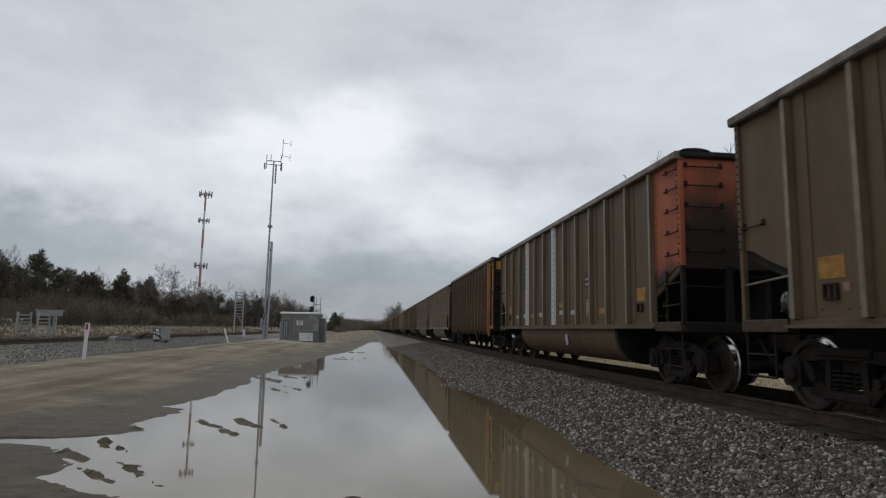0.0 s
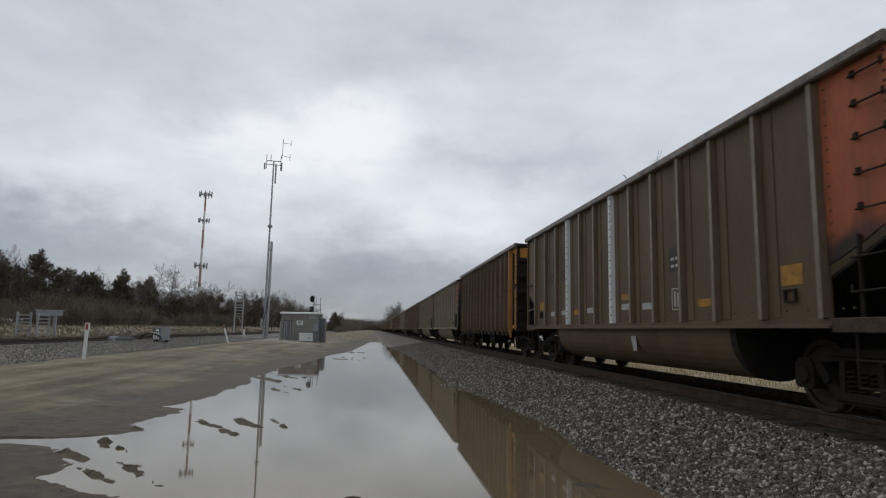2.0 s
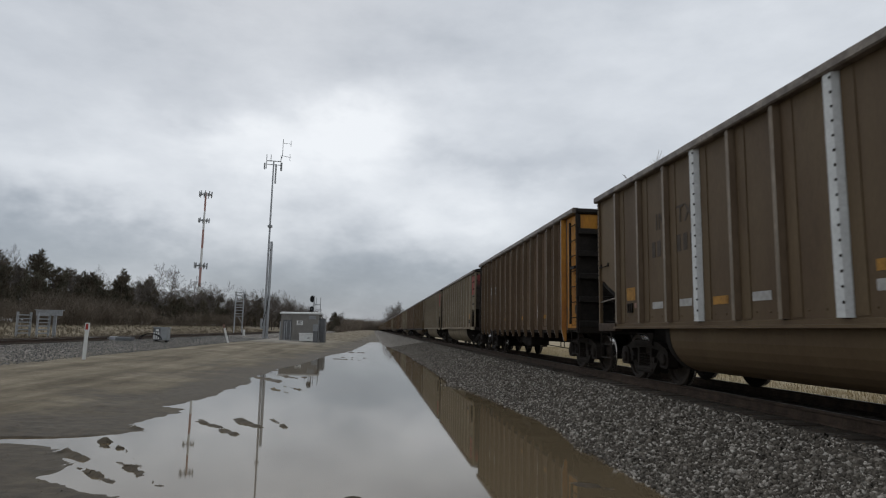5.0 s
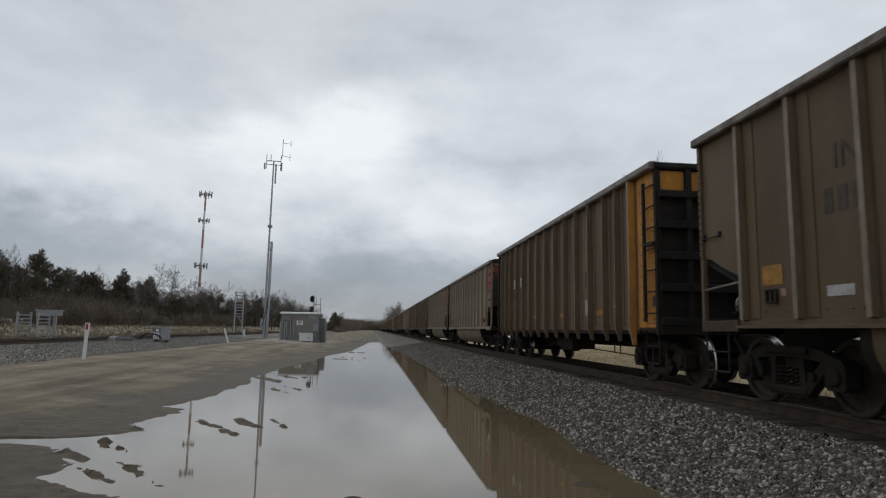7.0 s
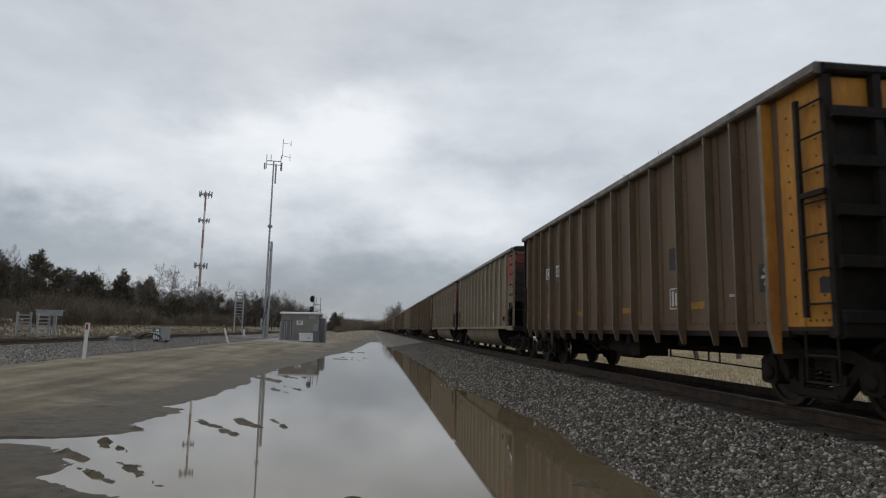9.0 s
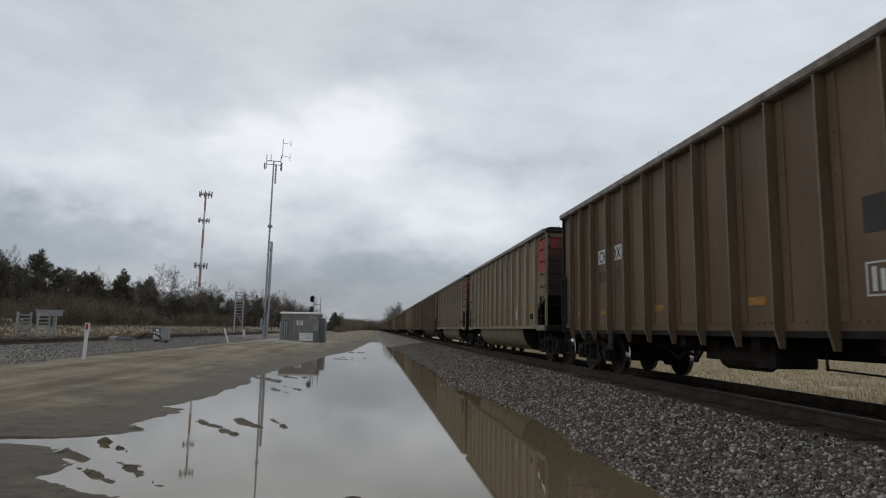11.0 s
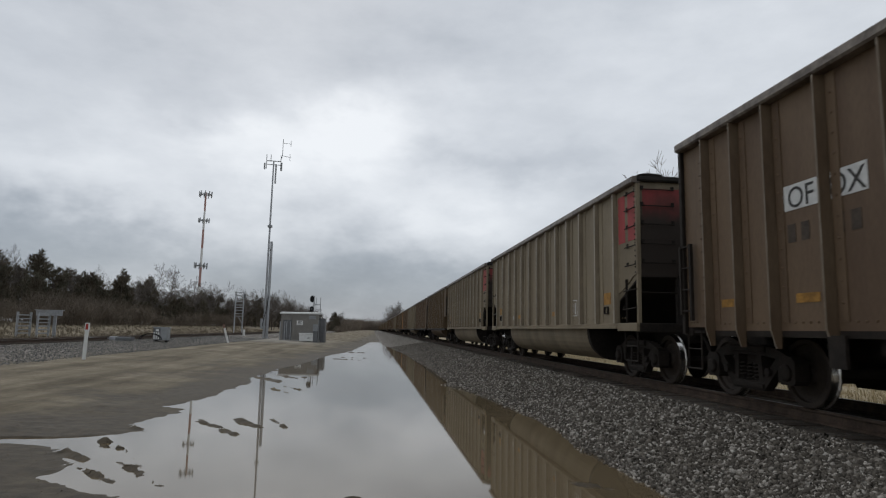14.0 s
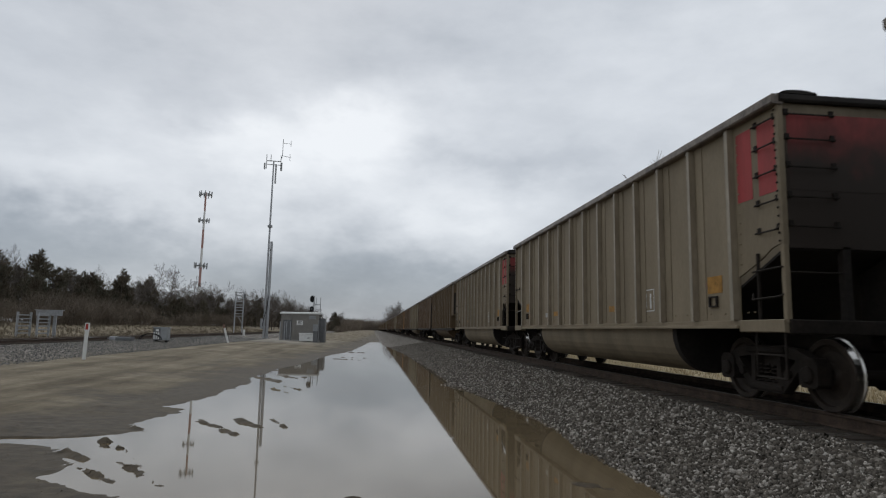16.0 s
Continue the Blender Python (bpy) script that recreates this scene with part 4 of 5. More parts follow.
    part("centre_sill", Shape().box(-0.17, 0.17, -L, L, 0.75, 1.02), MAT["under"], root)
    # floor and load inside
    part("floor_plate", Shape().box(-W + 0.03, W - 0.03, -5.2, 5.2, 1.12, 1.15), MAT["soot"], root)
    rv = []
    for y in ribs:
        for dz in (0.10,):
            for k in (-0.3, -0.15, 0.25, 0.4):
                rv.append(((W, y + k, 1.24), (0, 0.12, 0), 1, (1, 0, 0)))
    rv.append(((W + 0.004, 6.32, 1.9), (0, 0, 0.14), 14, (1, 0, 0)))
    rv.append(((W + 0.004, -6.32, 1.9), (0, 0, 0.14), 14, (1, 0, 0)))
    both_sides("rivets", rivet_rows(rv, 0.016), body, root)
    if patch:
        X = -(W + 0.006)
        for y, z in ((-5.62, 1.67), (5.6, 1.70)):
            part("reflective_patch", Shape().box(X, X + 0.004, y - 0.20, y + 0.20, z - 0.125, z + 0.125), MAT["amber"], root, "yellow square marker")
        for y, z, m in ((-1.65, 1.44, "amber"), (2.5, 1.44, "amber"), (3.3, 1.42, "mark"), (5.6, 1.42, "amber")) if end_top else ((-3.6, 1.42, "amber"), (-1.59, 1.44, "mark"), (-0.62, 1.66, "amber"), (-0.61, 1.46, "mark"), (1.46, 1.45, "mark"), (2.43, 1.44, "amber"), (3.45, 1.45, "mark"), (4.45, 1.44, "mark")):
            part("reflective_strip", Shape().box(X, X + 0.004, y - 0.2, y + 0.2, z - 0.06, z + 0.06), MAT[m], root, "dusty reflective strip")
        if not end_top:
            part("stencil_panel", Shape().box(X + 0.001, X + 0.003, -2.88, -2.50, 1.98, 2.38), MAT["plate"], root, "black stencil square")
        part("card", Shape().box(X, X + 0.004, -5.40, -5.31, 1.62, 1.72) if end_top else Shape().box(X, X + 0.004, 5.34, 5.44, 1.42, 1.52), MAT["pink"], root, "small faded pink card")
        dp = panel_with_window(0, -0.24, 0.24, 1.34, 1.74, 2) if end_top else panel_with_window(0, -0.16, 0.16, 1.34, 1.70, 2)
        tagged(part("data_panel", dp.mesh("data_panel", MAT["letter"] if end_top else MAT["mark"]), None, root, "stencilled data panel", at=pose(-W, -3.36 if end_top else -2.72, 0, 0, 0, 180)), kind="stuff")
        for k in range(0 if end_top else 4):
            part("stencil_bar", Shape().box(X - 0.004, X, -2.83 + 0.16 * (k % 2), -2.72 + 0.16 * (k % 2), 2.05 + 0.12 * (k // 2), 2.10 + 0.12 * (k // 2)), MAT["mark"], root)
        for k in silver:
            tagged(part("rivets", rivet_rows([((-W - 0.088, -ribs[k] - 0.055, 1.3), (0, 0, 0.165), 16, (-1, 0, 0))], 0.02), MAT["under"], root), kind="stuff")
        part("bracket", Shape().box(X - 0.03, X, -5.70, -5.48, 1.34, 1.36).box(X - 0.03, X, -5.70, -5.48, 1.48, 1.50).box(X - 0.03, X, -5.70, -5.67, 1.36, 1.48).box(X - 0.03, X, -5.51, -5.48, 1.36, 1.48), MAT["under"], root)
        part("bracket", Shape().box(X - 0.03, X, 5.50, 5.72, 1.34, 1.36).box(X - 0.03, X, 5.50, 5.72, 1.50, 1.52).box(X - 0.03, X, 5.50, 5.53, 1.36, 1.50).box(X - 0.03, X, 5.69, 5.72, 1.36, 1.50).box(X - 0.02, X, 5.60, 5.62, 1.36, 1.50), MAT["under"], root)
    add_bogies(root)
    add_couplers(root)
    return root


def build_ribbed_car(name, label, body, end_paint, letters=True):
    """Flat-bottomed coal gondola: close vertical posts whose feet hang below the sill, framed ends with ladders."""
    root = thing(name, label, "railway wagon", Matrix(), group="wagons of the coal train")
    W, L = HALF_W, RIBBED_NEAR
    for sx in (0, 180):
        part("side_wall", Shape().prism([(-6.2, 1.0), (6.2, 1.0), (6.2, 3.9), (-6.2, 3.9)], "x", W - 0.02, W), body, root, at=pose(0, 0, 0, 0, 0, sx))
        for m in (-1, 1):
            near = (m < 0) == (sx == 0)
            a, b = sorted((6.2 * m, (L if near else RIBBED_FAR) * m))
            part("corner_panel", Shape().box(W - 0.02, W + 0.002, a, b, 1.05, 3.9), end_paint if near else body, root, "painted corner panel", at=pose(0, 0, 0, 0, 0, sx))
            a, b = sorted((6.25 * m, 6.52 * m))
            part("corner_lap", Shape().box(W + 0.002, W + 0.014, a, b, 1.05, 3.88), end_paint if near else body, root, at=pose(0, 0, 0, 0, 0, sx))
    ribs = [-6.15, -5.38, -4.64, -3.68, -2.75, -1.84, -0.92, 0.0, 0.92, 1.84, 2.75, 3.68, 4.62, 5.32, 6.01]
    rib = rib_mesh(1.02, 3.9, W, W + 0.125, 0.085, taper=0.24).mesh("side_rib", MAT["worn_brown"], MAT["lit_edge_brown"])
    rib_end = rib_mesh(1.02, 3.9, W, W + 0.125, 0.13, taper=0.30).mesh("side_rib", end_paint, MAT["lit_edge_brown"])
    for i, y in enumerate(ribs):
        part("side_rib", rib_end if i == 0 else rib, None, root, at=pose(0, y, 0))
        part("side_rib", rib_end if i == 14 else rib, None, root, at=pose(0, -y, 0, 0, 0, 180))
    lap = Shape().box(W, W + 0.012, 0.06, 0.20, 1.1, 3.88).mesh("seam_strip", body)
    both_sides("seam_strip", lap, body, root, ys=ribs[:-1])
    rv = []
    for y in ribs[:-1]:
        rv.append(((W + 0.012, y + 0.13, 1.3), (0, 0, 0.235), 11, (1, 0, 0)))
        rv.append(((W, y + 0.3, 1.10), (0, 0.13, 0), 4, (1, 0, 0)))
    both_sides("rivets", rivet_rows(rv, 0.018), body, root)
    rve = []
    for m in (-1, 1):
        rve += [((W + 0.014, m * 6.38, 1.2), (0, 0, 0.20), 13, (1, 0, 0)), ((W + 0.002, m * 6.85, 1.2), (0, 0, 0.2), 13, (1, 0, 0)), ((W + 0.002, m * 6.6, 1.12), (0, m * 0.1, 0), 5, (1, 0, 0))]
    both_sides("rivets", rivet_rows(rve, 0.018), MAT["worn_brown"], root)
    rim = Shape()
    for sx in (-1, 1):
        rim.box(sx * (W + 0.06) - 0.09, sx * (W + 0.06) + 0.09, -RIBBED_NEAR - 0.03, RIBBED_FAR - 0.02, 3.9, 4.04, c=0.025)
    part("top_chord", rim, MAT["rim"], root, "scuffed steel top chord")
    for sy in (0, 180):
        L = RIBBED_NEAR if sy else RIBBED_FAR
        part("end_chord", Shape().box(-W - 0.05, W + 0.05, L - 0.1, L + (0.10 if sy else 0.01), 3.9, 4.02, c=0.03), MAT["soot"], root, "sooty end chord", at=pose(0, 0, 0, 0, 0, sy))
        part("end_wall", Shape().box(-W, W, L - 0.02, L, 1.1, 3.9), MAT["soot"], root, "black sooty end wall", at=pose(0, 0, 0, 0, 0, sy))
        if sy:
            part("paint_band", Shape().box(-W + 0.06, W - 0.06, L, L + 0.006, 3.52, 3.88), end_paint, root, "yellow band across the end top", at=pose(0, 0, 0, 0, 0, sy))
        for z in (1.15, 1.75, 2.32, 2.88, 3.44):
            part("end_beam", Shape().prism([(L, z - 0.09), (L + 0.12, z - 0.06), (L + 0.12, z + 0.06), (L, z + 0.09)], "x", -W, W), MAT["soot"], root, at=pose(0, 0, 0, 0, 0, sy))
        for x in (-0.95, 0.0, 0.95):
            part("end_post", Shape().box(x - 0.05, x + 0.05, L, L + 0.10, 1.1, 3.9), MAT["soot"], root, at=pose(0, 0, 0, 0, 0, sy))
        part("end_sill", Shape().box(-W, W, L - 0.15, L + 0.1, 0.92, 1.1, c=0.02), MAT["under"], root, at=pose(0, 0, 0, 0, 0, sy))
        for sx in (-1, 1):
            part("corner_post", Shape().box(sx * W - 0.06, sx * W + 0.05, L - 0.04, L + 0.05, 0.95, 3.95, c=0.01), MAT["under"], root, at=pose(0, 0, 0, 0, 0, sy))
            lad = Shape()
            x = sx * (W + 0.07)
            top = 3.72 if sy else 2.35
            lad.box(x - 0.025, x + 0.025, 6.60, 6.66, 1.15, top)
            if not sy:
                lad.box(x - 0.02, x + 0.02, L, L + 0.05, 1.25, top)
            for z in np.arange(1.3, top + 0.05, 0.385 if sy else 0.34):
                lad.tube((x, 6.62, z), (x, L + 0.02, z), 0.014, 6)
            if sy:
                lad.box(x - 0.03, x + 0.03, 6.62, L, 2.52, 2.58)
            part("ladder", lad, MAT["under"], root, "black steel side ladder", at=pose(0, 0, 0, 0, 0, sy))
            st = Shape().path([(sx * W, 6.5, 1.0), (sx * W, 6.5, 0.42), (sx * W, L - 0.02, 0.42), (sx * W, L - 0.02, 1.0)], 0.016).tube((sx * W, 6.5, 0.72), (sx * W, L - 0.02, 0.72), 0.012)
            part("stirrup_step", st, MAT["under"], root, at=pose(0, 0, 0, 0, 0, sy))
    L = RIBBED_FAR
    side_sill = Shape().box(W - 0.12, W - 0.0, -6.2, 6.2, 0.92, 1.0)
    both_sides("side_sill", side_sill, MAT["under"], root)
    part("floor_plate", Shape().box(-W + 0.03, W - 0.03, -L, L, 0.96, 1.0), MAT["under"], root)
    part("centre_sill", Shape().box(-0.2, 0.2, -L, L, 0.62, 0.95), MAT["under"], root)
    for y in (-3.2, -1.0, 1.0, 3.2):
        part("cross_bearer", Shape().box(-1.35, 1.35, y - 0.1, y + 0.1, 0.75, 0.95), MAT["under"], root)
    gear = Shape()
    gear.tube((-0.9, -0.6, 0.62), (-0.9, 0.35, 0.62), 0.2, 12).box(-1.2, -0.6, -1.2, -0.75, 0.5, 0.85, c=0.03).box(-1.0, -0.8, 0.5, 0.9, 0.55, 0.85)
    part("brake_cylinder", gear, MAT["under"], root, "black brake cylinder and valve")
    rod = Shape().tube((-0.7, -1.5, 0.52), (-0.7, -5.4, 0.42), 0.014, 5)
    rod.tube((-0.7, -2.9, 0.95), (-0.7, -2.9, 0.47), 0.016, 5).tube((-0.7, -3.25, 0.95), (-0.7, -3.25, 0.46), 0.016, 5).tube((-0.7, -1.5, 0.9), (-0.7, -1.5, 0.5), 0.02, 5)
    rod.path([(-0.8, 1.2, 0.85), (-0.75, 1.6, 0.55), (-0.8, 2.0, 0.62), (-0.7, 2.4, 0.5), (-0.75, 2.9, 0.7)], 0.035, 6)
    part("brake_rod", rod, MAT["under"], root, "thin brake rods and hangers")
    X = -(W + 0.006)
    dp = panel_with_window(0, -0.16, 0.16, 1.35, 1.70, 2)
    tagged(part("data_panel", dp.mesh("data_panel", MAT["letter"]), None, root, "white stencilled data panel", at=pose(-W, -3.35, 0, 0, 0, 180)), kind="stuff")
    part("stencil_panel", Shape().box(X, X + 0.003, -3.5, -3.2, 2.0, 2.38), MAT["plate"], root, "black stencil square")
    part("stencil_panel", Shape().box(X, X + 0.003, -5.95, -5.68, 1.50, 1.86), MAT["plate"], root, "black stencil square")
    for i in range(3):
        part("stencil_bar", Shape().box(X - 0.004, X - 0.001, -5.90, -5.78 + 0.05 * (i % 2), 1.58 + 0.09 * i, 1.62 + 0.09 * i), MAT["mark"], root)
    part("stencil_bar", Shape().box(X - 0.002, X + 0.002, -5.2, -4.98, 1.47, 1.51), MAT["mark"], root)
    for y in (-4.1, -1.35, 1.5, 4.1, 5.7):
        part("reflective_strip", Shape().box(X, X + 0.004, y - 0.2, y + 0.2, 1.33, 1.44), MAT["amber"], root, "dusty reflective strip")
    part("tack_board", Shape().box(-W - 0.10, -W - 0.06, 3.45, 3.70, 0.60, 0.95), MAT["under"], root, "grey steel tack board")
    part("stencil_panel", Shape().box(-W - 0.004, -W, -6.95, -6.78, 1.42, 1.6), MAT["plate"], root, "small dark stencil")
    if letters:
        for y, tx in ((4.13, "OF"), (3.41, "OX")):
            part("letter_plate", Shape().box(X, X + 0.003, y - 0.30, y + 0.30, 2.45, 2.76), MAT["letter"], root, "pale lettering plate")
            text_part(tx, 0.36, X - 0.003, y, 2.475, MAT["plate"], root, "black capital letters")
        for k in range(4):
            y = 4.32 - 0.24 * k - (0.30 if k > 1 else 0)
            part("number_bar", Shape().box(X, X + 0.003, y - 0.07, y + 0.07, 2.06, 2.28), MAT["faded"], root, "faded dark number mark")
    add_bogies(root)
    add_couplers(root)
    return root


GRAB = grab_iron(0.40).mesh("grab_iron", MAT["under"])
GRAB_END = grab_iron(0.62).mesh("grab_iron", MAT["under"])
TRAIN = []
PARK = pose(TRACK_X, 0, RAIL_Z)
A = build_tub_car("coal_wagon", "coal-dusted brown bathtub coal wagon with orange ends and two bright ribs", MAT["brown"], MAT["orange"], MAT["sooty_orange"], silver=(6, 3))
B = build_ribbed_car("coal_wagon", "sooty grey-brown ribbed coal wagon with yellow ends", MAT["grey"], MAT["yellow"])
X_SIDE = -(HALF_W + 0.006)
for body_text, yy, zz in (("IN", 4.25, 2.78), ("TX", 3.40, 2.78)):
    text_part(body_text, 0.42, X_SIDE, yy, zz, MAT["faded"], A, "faded dark capital letters")
for yy in (4.55, 4.34, 4.13, 3.62, 3.40, 3.18):
    part("number_bar", Shape().box(X_SIDE, X_SIDE + 0.004, yy - 0.065, yy + 0.065, 2.30, 2.58), MAT["faded"], A, "faded dark number mark")
part("primer_mark", Shape().prism([(-0.95, 0.90), (-0.72, 0.88), (-0.86, 0.60), (-1.02, 0.62)], "x", -1.478, -1.474), MAT["mark"], A, "smear of pale primer on the tub")
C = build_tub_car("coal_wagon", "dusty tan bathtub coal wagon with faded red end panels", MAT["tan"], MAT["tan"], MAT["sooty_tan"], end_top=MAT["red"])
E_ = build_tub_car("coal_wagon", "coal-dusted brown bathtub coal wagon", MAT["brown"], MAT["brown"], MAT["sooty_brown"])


def build_far_car(name, label, body, end_paint, tubs):
    """The same wagons where they stay far off: fewer parts."""
    root = thing(name, label, "railway wagon", Matrix(), group="wagons of the coal train")
    W, L = HALF_W, HALF_L
    part("body", Shape().box(-W, W, -6.2, 6.2, 1.05, 3.9), body, root)
    part("end_wall", Shape().box(-W, W, 6.2, L, 1.9 if tubs else 1.05, 3.9), end_paint, root)
    part("end_wall", Shape().box(-W, W, -L, -6.2, 1.9 if tubs else 1.05, 3.9), end_paint, root)
    part("sooty_end", Shape().box(-W + 0.03, W - 0.03, -L - 0.012, -L, 1.95 if tubs else 1.1, 3.3), MAT["soot"], root, "black sooty end")
    rib = rib_mesh(1.1, 3.85, W, W + 0.1, 0.14).mesh("side_rib", body, MAT["lit_edge_tan"] if body is MAT["tan"] else MAT["lit_edge_brown"])
    for y in np.linspace(-6.1, 6.1, 13):
        part("side_rib", rib, None, root, at=pose(0, y, 0, 0, 0, 180))
    part("top_chord", Shape().box(-W - 0.1, -W + 0.06, -L - 0.05, L + 0.05, 3.86, 4.0, c=0.02).box(W - 0.06, W + 0.1, -L - 0.05, L + 0.05, 3.86, 4.0, c=0.02).box(-W, W, -L - 0.09, -L + 0.05, 3.88, 4.04), MAT["rim"], root)
    part("sill", Shape().box(-W - 0.05, W + 0.05, -L, L, 0.94, 1.08), MAT["under"], root)
    if tubs:
        prof = [(-1.46, 0.95)] + [(1.46 * math.cos(a), 0.95 + 0.64 * math.sin(a)) for a in np.linspace(math.pi * 1.05, math.pi * 1.95, 12)] + [(1.46, 0.95)]
        part("tub", Shape().prism(prof, "y", -4.15, 4.15), body, root)
    for yc in (-6.05, 6.05):
        b = part("bogie", SHARED["bogie"], None, root, at=pose(0, yc, 0))
        part("side_frame", SHARED["side_frame"], None, b, at=pose(-1.0, 0, 0))
        for y in (-0.89, 0.89):
            part("wheelset", SHARED["wheelset"], None, b, at=pose(0, y, WHEEL_R))
    return root


FAR = {
    "c": build_far_car("coal_wagon", "distant dusty tan bathtub coal wagon", MAT["tan"], MAT["tan"], True),
    "e": build_far_car("coal_wagon", "distant coal-dusted brown bathtub coal wagon", MAT["brown"], MAT["brown"], True),
    "d": build_far_car("coal_wagon", "distant dark sooty ribbed coal wagon", MAT["grey"], MAT["grey"], False),
    "b": build_far_car("coal_wagon", "distant sooty ribbed coal wagon with yellow ends", MAT["grey"], MAT["yellow"], False),
    "a": build_far_car("coal_wagon", "distant brown bathtub coal wagon with orange ends", MAT["brown"], MAT["orange"], True),
}
order = "EABCCedcdbecdebdacedb" + "cdebced" * 3
proto = {"A": A, "B": B, "C": C, "E": E_, **FAR}
used = set()
for i, k in enumerate(order):
    y0 = FIRST_CAR + (i - 1) * CAR_STEP + {0: -0.30, 1: -0.08, 2: -0.2, 3: -0.16, 4: -0.06}.get(i, 0.0)
    m = pose(TRACK_X, y0, RAIL_Z)
    if k in used:
        car = copy_thing(proto[k], m)
    else:
        car = proto[k]
        car.matrix_basis = m
        used.add(k)
    TRAIN.append((car, y0))

# ---- signal hut, masts and lineside things ----


def ground_at(x, y):
    return float(ground_height(np.array([float(x)]), np.array([float(y)]))[0])


def build_hut():
    x0, x1, y0, y1 = -9.6, -5.72, 67.0, 70.0
    z0 = 0.40
    root = thing("signal_hut", "grey ribbed steel signal hut with a white roof edge", "equipment hut", pose(0, 0, 0))
    s = Shape().box(x0, x1, y0, y1, z0, 3.12)
    part("wall", s, MAT["hut"], root)
    ribs = Shape()
    for i in range(28):
        x = x0 + 0.1 + i * (x1 - x0 - 0.2) / 27
        ribs.box(x - 0.025, x + 0.025, y0 - 0.03, y0, z0, 3.1)
    for i in range(18):
        y = y0 + 0.1 + i * (y1 - y0 - 0.2) / 17
        ribs.box(x1, x1 + 0.03, y - 0.025, y + 0.025, z0, 3.1)
    part("wall_ribs", ribs, MAT["hut"], root)
    part("roof", Shape().prism([(y0 - 0.15, 3.12), (y1 + 0.15, 3.12), (y1 + 0.15, 3.22), ((y0 + y1) / 2, 3.36), (y0 - 0.15, 3.27)], "x", x0 - 0.15, x1 + 0.1), MAT["white"], root, "white metal roof")
    part("base", Shape().box(x0 - 0.15, x1 + 0.15, y0 - 0.2, y1 + 0.2, z0 - 0.4, z0 + 0.02), MAT["concrete"], root, "concrete base")
    part("door", Shape().box(x0 + 0.22, x0 + 1.1, y0 - 0.06, y0 - 0.03, z0 + 0.08, z0 + 2.1), MAT["hutdark"], root, "grey steel door")
    part("cable_duct", Shape().box(x0 - 0.12, x0, y0 + 0.1, y0 + 0.35, z0, z0 + 1.9), MAT["alum"], root)
    part("sign_board", Shape().box(-7.98, -7.34, y0 - 0.06, y0 - 0.035, 1.98, 2.44), MAT["white"], root, "small white notice")
    bars = Shape()
    for i in range(3):
        bars.box(-7.86, -7.46 - 0.1 * (i % 2), y0 - 0.066, y0 - 0.06, 2.07 + 0.12 * i, 2.12 + 0.12 * i)
    part("notice_bars", bars, MAT["plate"], root)
    part("vent_panel", Shape().box(-6.72, -6.02, y0 - 0.06, y0 - 0.035, 2.60, 2.98), MAT["alum"], root, "pale louvre panel")
    # added box in darker grey, standing in for the hut's visible right side
    part("side_annexe", Shape().box(x1 + 0.04, -5.1, y0 + 0.35, y1 - 0.5, z0 - 0.2, 2.72, c=0.03), MAT["hutdark"], root, "added darker grey box standing for the hut's right side")
    for dx in (0.42, 0.62, 1.02):
        part("conduit", Shape().tube((x0 + dx, y0 - 0.09, z0), (x0 + dx, y0 - 0.09, z0 + 1.95), 0.05, 8), MAT["galv"], root, "pale steel conduit")
    rail = Shape()
    for x in (-7.2, -6.5, -5.8):
        rail.tube((x, y1 - 0.4, 3.3), (x, y1 - 0.4, 4.2), 0.02)
    rail.tube((-7.2, y1 - 0.4, 3.75), (-5.8, y1 - 0.4, 3.75), 0.018).tube((-7.2, y1 - 0.4, 4.2), (-5.8, y1 - 0.4, 4.2), 0.018)
    part("roof_rail", rail, MAT["alum"], root)
    box = thing("battery_box", "white battery chest against the hut wall", "equipment box", pose(-6.85, 66.45, ground_at(-6.85, 66.45)))
    part("chest", Shape().box(-0.72, 0.72, -0.3, 0.3, 0.05, 0.78, c=0.02), MAT["white"], box)
    part("lid", Shape().prism([(-0.35, 0.78), (0.35, 0.78), (0.32, 0.86), (-0.32, 0.90)], "x", -0.76, 0.76), MAT["white"], box)
    part("label_plate", Shape().box(0.1, 0.35, -0.315, -0.3, 0.35, 0.43), MAT["plate"], box)
    cab = thing("meter_cabinet", "grey meter cabinet on a conduit post", "equipment box", pose(-5.9, 66.2, ground_at(-5.9, 66.2)))
    part("cabinet", Shape().box(-0.3, 0.22, -0.15, 0.15, 1.15, 1.85, c=0.02), MAT["alum"], cab)
    part("pedestal", Shape().box(-0.25, 0.2, -0.12, 0.12, 0, 1.15), MAT["hutdark"], cab)
    part("conduit", Shape().tube((0.28, 0, 0), (0.28, 0, 2.3), 0.05, 8), MAT["galv"], cab)


